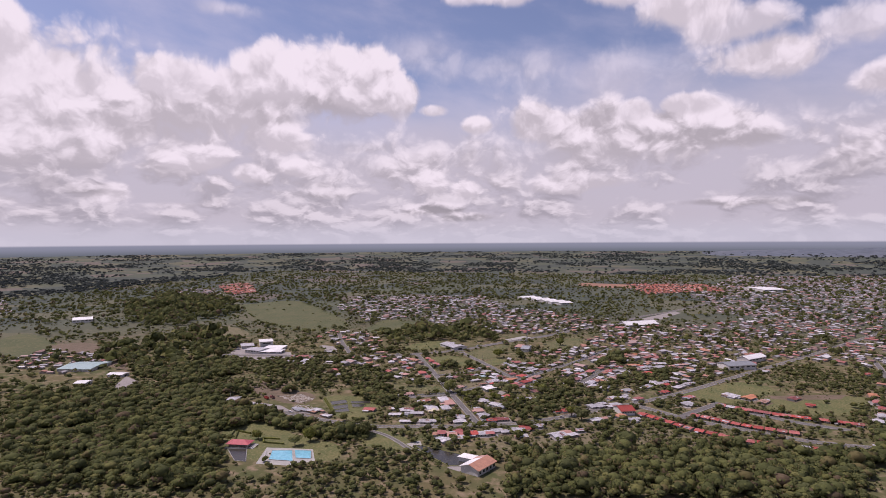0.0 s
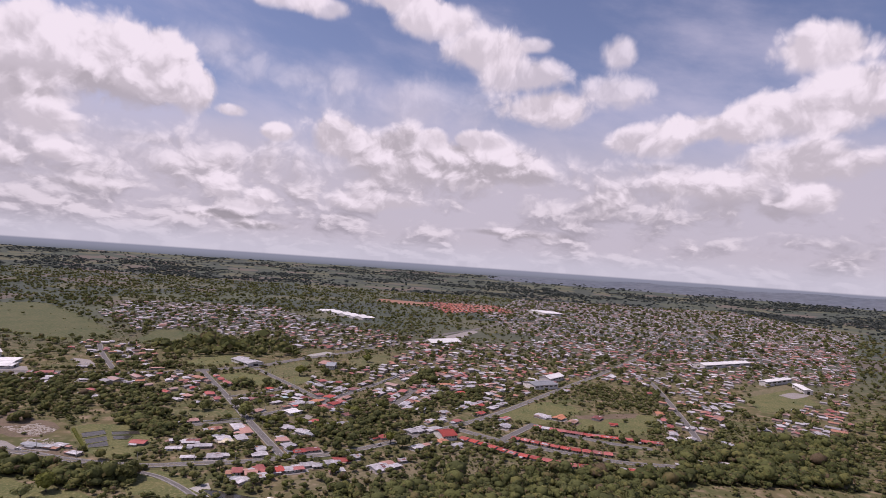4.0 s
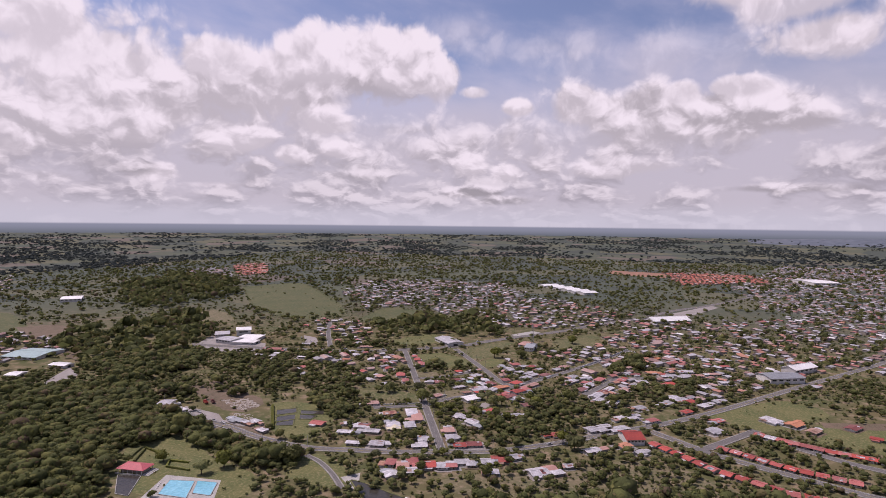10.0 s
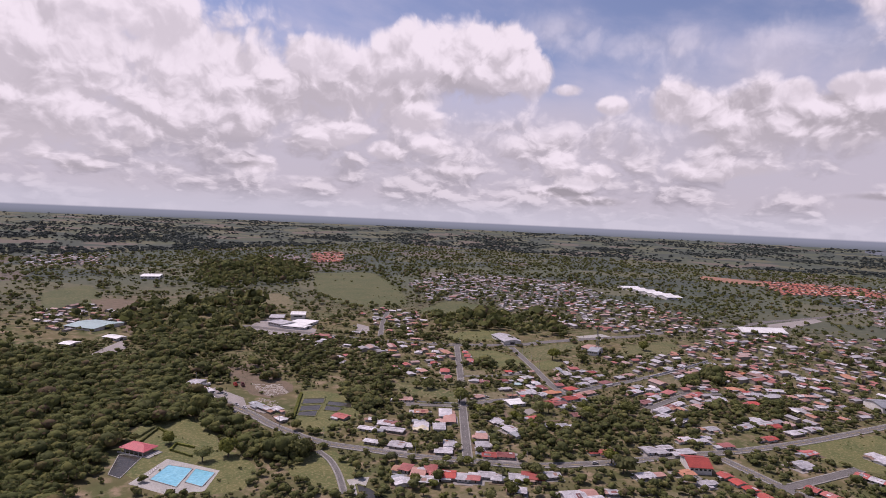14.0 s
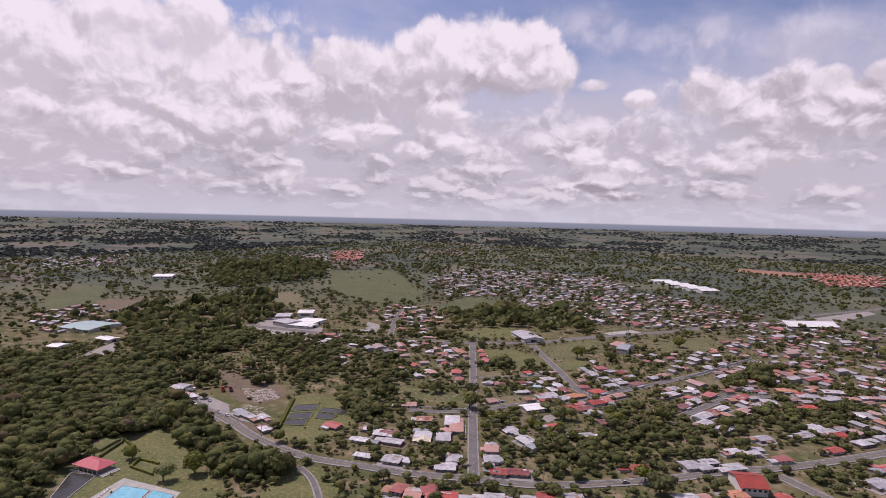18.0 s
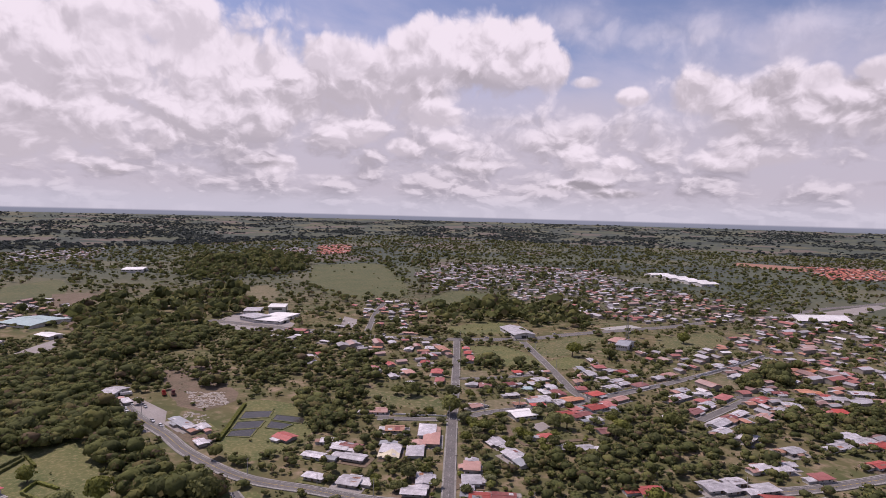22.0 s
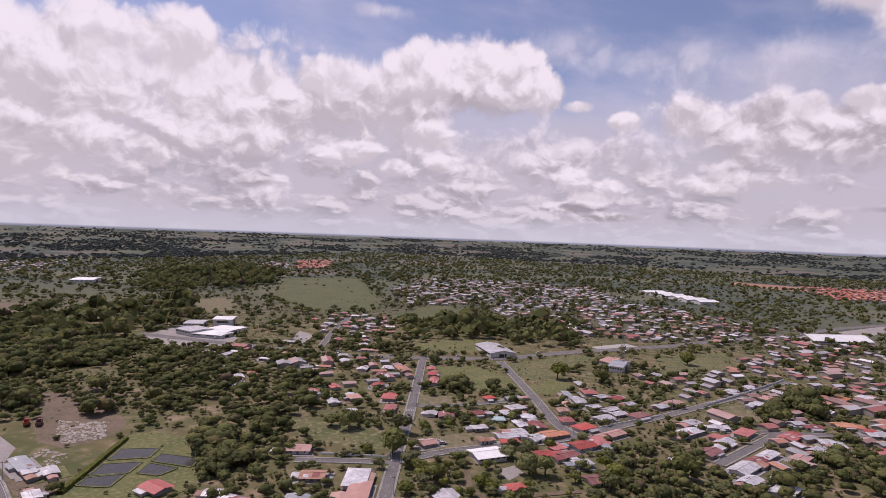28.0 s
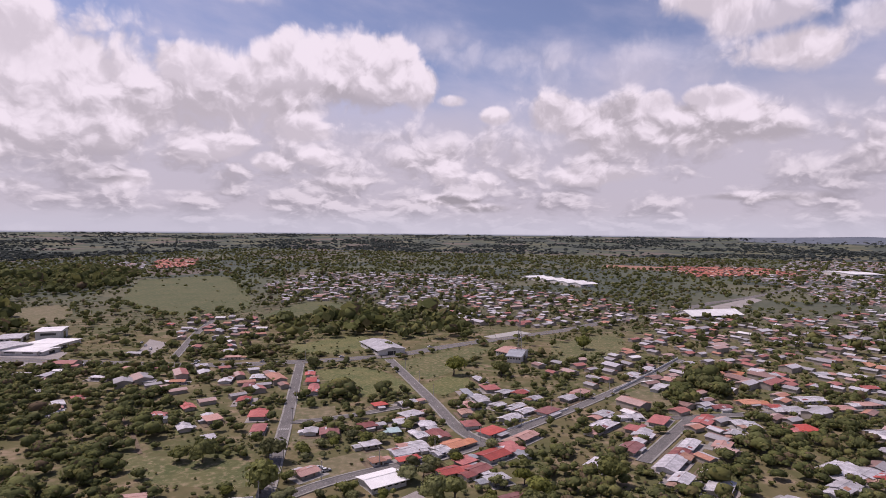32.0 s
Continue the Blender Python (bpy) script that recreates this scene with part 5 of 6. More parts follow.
area("wood", [(-240.0, -62.0), (-212.0, -52.0), (-205.0, -66.0), (-228.0, -74.0)])
area("brush", [(-212.5, -5.0), (-185.0, -20.0), (-190.0, -46.0), (-226.0, -38.0)])
area("houses", [(59.9, 234.6), (148.4, 348.8), (405.5, 669.4), (988.0, 915.3), (1427.2, 1023.8), (860.0, 334.1), (613.9, 272.7), (486.9, 241.0), (401.2, 284.8), (291.0, 147.2), (215.2, 67.7), (178.5, 38.7), (120.5, 149.8)])
area("houses", [(486.9, 241.0), (613.9, 272.7), (574.4, 168.3), (434.5, -8.1), (411.4, -11.8)])
area("houses", [(751.7, 270.8), (821.5, 287.3), (584.2, -1.2), (518.5, 5.3), (548.9, 66.9)])
area("dense", [(387.9, 1199.3), (748.2, 2363.0), (2429.0, 4114.8), (2627.2, 2762.9), (1863.3, 1554.1), (1427.2, 1023.8), (988.0, 915.3), (405.5, 669.4)])
area("dense", [(-479.7, 701.5), (-550.7, 1005.8), (-192.4, 1080.6), (-46.6, 787.5), (-63.4, 504.4), (-163.5, 481.0), (-223.5, 577.1), (-312.7, 498.1)])
area("houses", [(-113.3, 727.4), (-46.6, 787.5), (204.0, 617.7), (189.6, 466.9), (29.6, 406.2), (-69.4, 401.7)])
area("dense", [(-1259.0, 1060.2), (-1183.4, 1168.9), (-865.3, 806.6), (-952.3, 751.5)])
area("red", [(-1226.7, 1250.3), (-1197.9, 1394.7), (-917.7, 1032.2), (-947.2, 928.5)])
area("red", [(217.7, 1613.6), (491.1, 1639.2), (523.2, 1384.6), (272.2, 1212.9)])
area("houses", [(-303.2, 119.1), (-179.1, 144.2), (-96.9, 169.7), (-67.5, 120.2), (-103.6, 71.0), (-152.4, 90.7), (-223.3, 66.1)])
area("houses", [(-331.5, 351.9), (-263.5, 378.3), (-179.1, 260.6), (-181.1, 194.8), (-221.1, 192.1)])
area("houses", [(130.6, 375.2), (215.7, 564.6), (425.3, 646.2), (264.2, 197.2), (212.4, 179.3), (164.7, 200.9), (152.3, 261.9)])
area("dense", [(-1927.8, 656.2), (-1511.2, 663.3), (-1152.6, 415.0), (-1248.7, 300.5)])
area("houses", [(-667.2, 9.7), (-700.8, 114.8), (-566.2, 92.4), (-468.6, 15.0), (-505.5, -54.2)])
area("brush", [(116.0, 54.6), (132.5, 57.0), (140.6, 51.0), (155.8, 58.9), (180.4, 115.1), (205.5, 150.5), (256.2, 174.8), (214.6, 58.7), (82.6, 15.3), (97.8, 68.3)])
area("wood", [(147.0, 181.2), (182.5, 263.3), (192.6, 257.9), (182.7, 193.6), (167.4, 158.3), (159.6, 167.0)])

hall(-320.4, 163.4, 28.2, 53.1, 16.3, 3.4, "roof_white", "large white factory hall with a shallow pale roof", 0.8, openings=2)
hall(-356.6, 200.7, 19.2, 24.8, 37.6, 8, "roof_white", "tall white block of the factory", 0.5, openings=1)
hall(-337.5, 147.1, 25.5, 23.2, -5.8, 5, "roof_zinc", "low zinc annex of the factory", 0.8)
hall(-305.4, 151.8, 15.0, 18.4, 10.3, 3, "roof_white", "small white shed of the factory", 0.8)
hall(-376.5, 180.0, 18.3, 24.4, 37.4, 4, "roof_zinc", "grey side hall of the factory", 0.5)
hall(-63.4, 253.7, 42.6, 22.5, -46.0, 4, "roof_zinc", "grey warehouse with a shallow zinc roof beside the main road", 2.0)


def bathing_hall(x, y, turn):
    """Open-sided hall by the pools: hipped red roof on posts over a low block, with paved steps before it."""
    root = new("bathing_hall")
    root.matrix_world = pose(x, y, 0, 0, 0, turn)
    part("wall", box(-8, 8, -3.5, 3.5, 0, 2.8), "wall_paint", root)
    part("roof", hip_roof(18, 10, 2.9, 2.4, 0.9), "roof_pinkred", root, "pinkish red hipped sheet roof")
    for k in range(6):
        for q in (-1, 1):
            part("post", box(-8.6 + 3.4 * k, -8.3 + 3.4 * k, q * 5.1 - 0.15, q * 5.1 + 0.15, 0, 2.9), "white_wall", root)
    for k in range(3):
        part("step", box(9.6 + 1.4 * k, 11.0 + 1.4 * k, -6, 5, 0, 0.75 - 0.2 * k), "concrete", root)
    part("railing", box(-9.5, 9.5, -6.9, -6.8, 0, 1.0), "white_wall", root)
    tagged(root, "low open bathing hall with a pinkish red hipped roof", "hall")
    block(x, y, 13)


(LX0, LY0), (LX1, LY1) = [(-67.3, 1039.2), (63.6, 892.2)]
for k in range(6):
    u = (k + 0.5) / 6
    hall(LX0 + (LX1 - LX0) * u, LY0 + (LY1 - LY0) * u, 46 - 8 * (k % 2), math.dist((LX0, LY0), (LX1, LY1)) / 6.2, math.degrees(math.atan2(LY1 - LY0, LX1 - LX0)) + 90, 5, "roof_white", "white gabled factory bay of a long row", 2.5, openings=2)
hall(219.5, 560.2, 69.1, 30.4, 32.3, 4, "roof_white", "large hall with a bright white peaked roof", 5, openings=3)
hall(38.9, 16.6, 14.7, 11.6, 52.2, 2.6, "roof_white", "long white-roofed hall beside the street", 1.0)
hall(-205.0, -96.1, 10.1, 15.8, 19.7, 2.8, "roof_zinc", "white-roofed shed in a gravel yard", 1.0)
hall(-497.1, -3.8, 43.5, 45.0, 12.6, 3.2, "roof_teal", "wide pale teal roofed building beside parking lots", 2)
hall(-416.5, -30.6, 20.2, 13.4, 6.2, 3, "roof_white", "white roofed canopy beside a parking lot", 1)
hall(-421.4, -76.4, 12.8, 14.7, 15.5, 3, "roof_white", "low white building beside trees", 1)
bathing_hall(-119.5, -208.5, 8.8)
hall(39.8, 270.8, 11.3, 21.7, -28.6, 4, "roof_pink", "pink roofed house beside the mast", 2)
hall(48.2, 256.0, 10.6, 27.1, -1.6, 5, "roof_grey", "grey roofed workshop beside the mast", 2)
hall(723.2, 325.3, 78.1, 11.9, 31.3, 7, "roof_white", "white stadium grandstand roof", 1)
hall(733.2, 278.1, 48.4, 11.2, -106.9, 6, "roof_white", "white covered stadium side stand", 1)
hall(725.4, 480.2, 138.1, 21.9, 27.8, 6, "roof_white", "long low white market hall", 2)
hall(631.5, 1424.3, 72.8, 105.4, 20.7, 8, "roof_white", "wide white commercial hall in town", 2)
hall(322.8, 200.9, 38.6, 23.7, 27.4, 6, "roof_grey", "dark grey roofed hall beside the road", 2)
hall(350.8, 252.4, 39.5, 16.6, 46.8, 6, "roof_white", "white gabled hall beside the road", 3)
hall(181.2, -36.3, 13.1, 18.7, 23.4, 4.5, "roof_red", "large dark red roofed hall at the estate corner", 2.5)
hall(-894.3, 360.0, 35.1, 51.1, 45.8, 6, "roof_white", "long pale shed in a pasture", 1)


def lakeside_pavilion(x, y, turn):
    """A broad pavilion: one slope red tiles, the other white sheet, with a lower white wing and a dark court."""
    root = new("pavilion")
    root.matrix_world = pose(x, y, 0, 0, 0, turn)
    part("wall", gable_wall(22, 15, 4.5, 2.6), "white_wall", root)
    part("red_slope", shed_roof(-12, 12, 0, -8.6, 7.2, 4.3, 0.2), "roof_orange", root, "orange-red slope of the roof")
    part("white_slope", shed_roof(-12, 5, 0, 8.6, 7.2, 4.3, 0.2), "roof_white", root, "white sheet slope of the roof")
    part("pink_slope", shed_roof(5, 12, 0, 8.6, 7.2, 4.3, 0.2), "roof_pink", root, "pink slope of the roof")
    part("wing_roof", shed_roof(4, 13, 8.7, 22, 4.2, 3.4, 0.2), "roof_white", root, "white wing roof")
    part("wing_wall", box(5, 12, 8.8, 21, 0, 3.3), "white_wall", root)
    part("court", box(-11, 3.5, 8.8, 20, 0, 0.12), "gravel", root, "dark paved court")
    for k in range(5):
        part("window", box(-9.6 + 4.4 * k, -7.4 + 4.4 * k, -7.56, -7.45, 1.2, 3.2), "dark_opening", root)
    tagged(root, "broad lakeside pavilion with red and white roof slopes", "pavilion")
    block(x, y, 20)


lakeside_pavilion(77.3, -207.5, 68)


def mast(x, y, h):
    """A lattice mast: four legs that lean in, rings and braces."""
    root = new("radio_mast")
    root.location = (x, y, 0)
    legs = [(sx, sy) for sx in (-1, 1) for sy in (-1, 1)]

    def bar(a, b, r=0.09):
        a, b = Vector(a), Vector(b)
        d = (b - a).normalized()
        u = d.orthogonal().normalized() * r
        w = d.cross(u)
        v = [tuple(p + q) for p in (a, b) for q in (u, w, -u, -w)]
        return v, [(k, (k + 1) % 4, (k + 1) % 4 + 4, k + 4) for k in range(4)]

    for sx, sy in legs:
        part("leg", bar((sx * 1.8, sy * 1.8, 0), (sx * 0.4, sy * 0.4, h), 0.13), "metal_grey", root)
    n = 9
    for k in range(n):
        z0, z1 = h * k / n, h * (k + 1) / n
        r0, r1 = 1.8 - 1.4 * k / n, 1.8 - 1.4 * (k + 1) / n
        ring = []
        for (ax, ay), (bx, by) in zip([(-1, -1), (1, -1), (1, 1), (-1, 1)], [(1, -1), (1, 1), (-1, 1), (-1, -1)]):
            ring.append(bar((ax * r0, ay * r0, z0), (bx * r1, by * r1, z1), 0.06))
            ring.append(bar((ax * r1, ay * r1, z1), (bx * r1, by * r1, z1), 0.06))
        part("brace", joined(*ring), "metal_grey", root)
    for k, a in enumerate((0.3, 2.4, 4.5)):
        part("antenna", bar((0.7 * math.cos(a), 0.7 * math.sin(a), h - 4), (0.7 * math.cos(a), 0.7 * math.sin(a), h - 1), 0.22), "white_wall", root)
    tagged(root, "grey steel lattice radio mast beside a workshop", "mast")


mast(48.7, 261.9, 32)


def car_parts():
    """One car about 4.3 m long, built once."""
    root = new("car")
    sec = [(-2.15, 0.35, 0.75), (-2.0, 0.3, 0.95), (-1.2, 0.3, 1.0), (0.9, 0.3, 0.98), (1.9, 0.3, 0.85), (2.15, 0.35, 0.7)]
    v, f = [], []
    for x, z0, z1 in sec:
        v += [(x, -0.86, z0), (x, -0.82, z1), (x, 0.82, z1), (x, 0.86, z0)]
    for i in range(len(sec) - 1):
        k = 4 * i
        f += [(k, k + 4, k + 5, k + 1), (k + 1, k + 5, k + 6, k + 2), (k + 2, k + 6, k + 7, k + 3), (k + 3, k + 7, k + 4, k)]
    f += [(0, 1, 2, 3), (len(v) - 1, len(v) - 2, len(v) - 3, len(v) - 4)]
    part("body", (v, f), "car_paint", root)
    cab = [(-1.6, -0.78, 0.98), (1.0, -0.78, 0.98), (1.0, 0.78, 0.98), (-1.6, 0.78, 0.98), (-1.2, -0.62, 1.45), (0.3, -0.62, 1.47), (0.3, 0.62, 1.47), (-1.2, 0.62, 1.45)]
    part("glass", (cab, [(0, 1, 5, 4), (1, 2, 6, 5), (2, 3, 7, 6), (3, 0, 4, 7)]), "dark_opening", root, "dark windows")
    part("roof", shed_roof(-1.22, 0.32, -0.63, 0.63, 1.45, 1.45, 0.05), "car_paint", root)
    for sx in (-1.35, 1.35):
        for sy in (-0.8, 0.8):
            bm = bmesh.new()
            bmesh.ops.create_cone(bm, cap_ends=True, segments=12, radius1=0.31, radius2=0.31, depth=0.2, matrix=Matrix.Translation((sx, sy, 0.31)) @ Matrix.Rotation(math.pi / 2, 4, "X"))
            part("wheel", bm, "tyre", root)
    return tagged(root, "parked small car with dark windows", "car", "parked cars")


first_car = car_parts()
first_car.matrix_world = pose(-174.1, -109.2, 0.2, 0, 0, 40)


def car(x, y, turn, big=1.0):
    ob = copy_thing(first_car, pose(x, y, 0.24, 0, 0, turn))
    ob.scale = (big, big, big)


def along(x, y):
    return math.degrees(street_angle(x, y))


for x, y in [(-167.8, -110.8), (-155.3, -113.6), (-176.6, -101.9), (-165.4, -100.3), (-138.8, -113.3), (-128.3, -115.2), (35.9, 337.9), (-29.7, 276.0), (125.2, -66.8), (8.5, 21.4), (-127.4, 181.9), (-166.9, 158.0), (-80.5, 215.4), (1.0, 318.3), (126.6, 529.9), (-253.4, 200.2), (-238.8, 190.5), (-265.7, 208.9), (-219.5, 212.6), (-172.8, 165.8), (-133.0, 171.3), (-238.1, 129.5), (12.5, 20.4)]:
    if math.hypot(x, y) < 600:
        car(x, y, along(x, y))


def lorry(x, y, turn, paint, label):
    """A two-axle lorry: cab with windscreen, chassis, open load box with side boards, wheels."""
    root = new("lorry")
    root.matrix_world = pose(x, y, 0.22, 0, 0, turn)
    part("chassis", box(-3.6, 3.4, -0.5, 0.5, 0.55, 0.85), "tyre", root)
    part("load_box", joined(box(-3.7, 1.4, -1.2, 1.2, 0.9, 1.1), box(-3.7, 1.4, -1.2, -1.1, 1.1, 2.3), box(-3.7, 1.4, 1.1, 1.2, 1.1, 2.3), box(-3.7, -3.6, -1.1, 1.1, 1.1, 2.3), box(1.3, 1.4, -1.1, 1.1, 1.1, 2.5)), paint, root)
    cab = [(1.7, -1.1, 0.6), (3.7, -1.1, 0.6), (3.7, 1.1, 0.6), (1.7, 1.1, 0.6), (1.7, -1.05, 2.5), (3.2, -1.05, 2.5), (3.2, 1.05, 2.5), (1.7, 1.05, 2.5)]
    part("cab", (cab, [(0, 3, 2, 1), (4, 5, 6, 7), (0, 1, 5, 4), (1, 2, 6, 5), (2, 3, 7, 6), (3, 0, 4, 7)]), paint, root)
    part("windscreen", ([(3.50, -0.95, 1.45), (3.50, 0.95, 1.45), (3.27, 0.9, 2.35), (3.27, -0.9, 2.35)], [(0, 1, 2, 3)]), "dark_opening", root)
    for wx in (-2.6, 2.7):
        for wy in (-1.0, 1.0):
            bm = bmesh.new()
            bmesh.ops.create_cone(bm, cap_ends=True, segments=12, radius1=0.5, radius2=0.5, depth=0.35, matrix=Matrix.Translation((wx, wy, 0.5)) @ Matrix.Rotation(math.pi / 2, 4, "X"))
            part("wheel", bm, "tyre", root)
    tagged(root, label, "lorry", "parked lorries")


lorry(-178.0, -78.5, 150, "roof_red", "red open lorry parked on bare earth")
lorry(-173.0, -75.0, 145, "roof_maroon", "dark open lorry parked on bare earth")
lorry(-196.5, -93.0, 60, "roof_white", "white lorry parked beside a shed")


def rubble(poly, count, seed):
    """Heaps of pale broken stone and planks on a clearing."""
    rng = np.random.RandomState(seed)
    iv, jf = [(1, 0, 0), (-1, 0, 0), (0, 1, 0), (0, -1, 0), (0, 0, 1)], [(0, 2, 4), (2, 1, 4), (1, 3, 4), (3, 0, 4)]
    xs, ys = [p[0] for p in poly], [p[1] for p in poly]
    v, f = [], []
    while len(v) < count * 5:
        x, y = rng.uniform(min(xs), max(xs)), rng.uniform(min(ys), max(ys))
        if not inside(poly, np.array([x]), np.array([y]))[0]:
            continue
        r, k = rng.uniform(0.25, 1.1), len(v)
        a, long = rng.uniform(0, 3.1), rng.uniform(1.0, 2.4)
        for p, q, z in iv:
            dx, dy = p * r * long, q * r
            v.append((x + dx * math.cos(a) - dy * math.sin(a), y + dx * math.sin(a) + dy * math.cos(a), 0.1 + z * r * 0.6))
        f += [tuple(i + k for i in t) for t in jf]
    tagged(part("rubble", (v, f), "rubble", None), "pale broken stone and planks on bare earth", "rubble", kind="stuff")


rubble([(-172.0, -66.0), (-150.0, -52.0), (-128.0, -68.0), (-136.0, -84.0), (-152.0, -78.0)], 260, 5)
rubble([(-140.0, -92.0), (-120.0, -88.0), (-112.0, -100.0), (-130.0, -100.0)], 50, 6)


def sun_lounger():
    """A slatted lounger with a raised back, built once."""
    root = new("sun_lounger")
    part("seat", box(-0.35, 0.35, -0.9, 0.4, 0.28, 0.36), "white_wall", root)
    part("backrest", shed_roof(-0.35, 0.35, 0.4, 1.0, 0.3, 0.75, 0.07), "white_wall", root)
    for p in (-0.3, 0.25):
        for q in (-0.8, 0.3):
            part("leg", box(p, p + 0.06, q, q + 0.06, 0, 0.28), "metal_grey", root)
    return tagged(root, "white slatted sun lounger on the pool deck", "lounger", "loungers by the pool")


first_lounger = sun_lounger()
first_lounger.matrix_world = pose(-90.4, -217.0, 0.15, 0, 0, 60)
for k in range(1, 9):
    copy_thing(first_lounger, pose(-90.4 + 1.1 * k, -217.0 - 2.0 * k, 0.15, 0, 0, 60))


def place_fill():
    """House plots of the built-up districts: the nearer ones as things, the rest for the joined town."""
    rng = np.random.RandomState(5)
    rest = {1: [], 2: [], 3: []}
    near = []
    for kind, step, keep in ((1, 13.6, 0.52), (2, 12.5, 0.42), (3, 12.0, 0.9)):
        gx, gy = np.meshgrid(np.arange(GX, GX + GW * GS, step), np.arange(GY, GY + GH * GS, step))
        a = {1: 0.75, 2: 0.5, 3: 0.35}[kind]
        px = gx.ravel() + rng.uniform(-3.5, 3.5, gx.size)
        py = gy.ravel() + rng.uniform(-3.5, 3.5, gx.size)
        i, j = ((px - GX) / GS).astype(int), ((py - GY) / GS).astype(int)
        ok = (i >= 0) & (i < GW) & (j >= 0) & (j < GH)
        px, py, i, j = px[ok], py[ok], i[ok], j[ok]
        ok = (homes[j, i] == kind) & ~taken[j, i] & (wooded[j, i] > -0.5) & (rng.rand(len(px)) < keep)
        for x, y in zip(px[ok], py[ok]):
            d = math.hypot(x - 100, y + 200)
            (near if d < NEAR_TOWN and kind != 3 else rest[kind]).append((float(x), float(y)))
    names = ["roof_zinc"] * 6 + ["roof_red"] * 2 + ["roof_orange", "roof_orange", "roof_rust", "roof_maroon", "roof_pink", "roof_pink", "roof_grey"]
    r2 = random.Random(3)
    for x, y in near:
        j, i = int((y - GY) / GS), int((x - GX) / GS)
        if not taken[j, i]:
            house(x, y, r2.uniform(8.5, 12.5), r2.uniform(6, 8.6), r2.choice(names))
    return rest


NEAR_TOWN = 240


def joined_town(name, spots, roofs, label):
    """The far houses: walls in one mesh, roofs in another."""
    wv, wf, rv, rf = [], [], [], []
    rng = np.random.RandomState(len(spots))
    for x, y in spots:
        w, d, h = rng.uniform(6.5, 10.5), rng.uniform(5, 7.5), rng.uniform(2.1, 2.6)
        if rng.rand() < 0.07:
            w, d, h = w * 1.8, d * 1.5, h * 1.6
        a = (0.35 if x < -200 else 0.85) + rng.choice([0, math.pi / 2]) + rng.normal(0, 0.06)
        c, s, z = math.cos(a), math.sin(a), float(lift(x, y))
        rise = d * 0.12
        for (v, f), V, F in ((gable_wall(w, d, h, rise), wv, wf), (gable_roof(w, d, h, rise, 0.5, 0.15), rv, rf)):
            k = len(V)
            V += [(x + p * c - q * s, y + p * s + q * c, z + r) for p, q, r in v]
            F += [tuple(i + k for i in q) for q in f]
        taken[max(0, int((y - GY) / GS) - 1):int((y - GY) / GS) + 2, max(0, int((x - GX) / GS) - 1):int((x - GX) / GS) + 2] = True
    root = tagged(new(name), label, "houses", kind="stuff")
    part("walls", (wv, wf), "wall_paint", root)
    part("roofs", (rv, rf), roofs, root)


def street_pole(x, y, turn):
    root = new("utility_pole")
    root.matrix_world = pose(x, y, 0, 0, 0, turn)
    bm = bmesh.new()
    bmesh.ops.create_cone(bm, cap_ends=True, segments=8, radius1=0.17, radius2=0.11, depth=8.0, matrix=Matrix.Translation((0, 0, 4.0)))
    part("pole", bm, "concrete", root)
    part("crossarm", box(-0.9, 0.9, -0.06, 0.06, 7.3, 7.45), "door_wood", root)
    for k in (-0.8, 0.0, 0.8):
        part("insulator", box(k - 0.05, k + 0.05, -0.05, 0.05, 7.45, 7.62), "white_wall", root)
    tagged(root, "grey concrete utility pole with a wooden crossarm", "utility pole", "utility poles")


def poles(pts, off, step=34):
    line = smooth_line(pts, step)
    for (x0, y0), (x1, y1) in zip(line, line[1:]):
        d = math.hypot(x1 - x0, y1 - y0)
        street_pole(x0 - (y1 - y0) / d * off, y0 + (x1 - x0) / d * off, math.degrees(math.atan2(y1 - y0, x1 - x0)) + 90)


for n in (1, 3, 4):
    poles(ROADS[n][0], ROADS[n][1] / 2 + 0.7)
poles(ROADS[6][0][:12], ROADS[6][1] / 2 + 0.7)


def boundary_wall(pts, h=1.5):
    root = tagged(new("boundary_wall"), "long white rendered boundary wall along the street", "wall")
    for (x0, y0), (x1, y1) in zip(pts, pts[1:]):
        d = math.hypot(x1 - x0, y1 - y0)
        n = max(1, int(d / 6))
        c, s = (x1 - x0) / d, (y1 - y0) / d
        for k in range(n):
            for nm, (v, f) in (("panel", box(d * k / n, d * (k + 1) / n - 0.3, -0.1, 0.1, 0, h)), ("pier", box(d * (k + 1) / n - 0.3, d * (k + 1) / n, -0.17, 0.17, 0, h + 0.2))):
                part(nm, ([(x0 + a * c - b * s, y0 + a * s + b * c, z) for a, b, z in v], f), "roof_white", root)


boundary_wall([(120.6, 182.7), (139.4, 228.7), (165.9, 299.6)])
boundary_wall([(70.3, 89.0), (82.3, 111.6), (97.5, 137.7)], 1.0)
boundary_wall([(-30.5, -24.6), (-17.7, -18.2), (-0.7, -9.4)], 0.9)


def crossing(x, y, turn, width):
    root = new("crosswalk")
    root.matrix_world = pose(x, y, 0.31, 0, 0, turn)
    for k in range(6):
        a = -width / 2 + (k + 0.25) * width / 6
        part("stripe", box(a, a + width / 12, -1.3, 1.3, -0.02, 0.015), "line_white", root)
    tagged(root, "white painted zebra crossing on the asphalt", "crosswalk", kind="structure")


crossing(5.6, -10.7, street_turn(5.6, -10.7) + 90, 6)
crossing(-31.1, 59.2, street_turn(-31.1, 59.2) + 90, 6)

rest = place_fill()
joined_town("town", rest[1], "town_roofs", "many low houses with pale zinc and red roofs among trees")
joined_town("village", rest[2], "village_roofs", "dense low houses with pale sheet roofs")
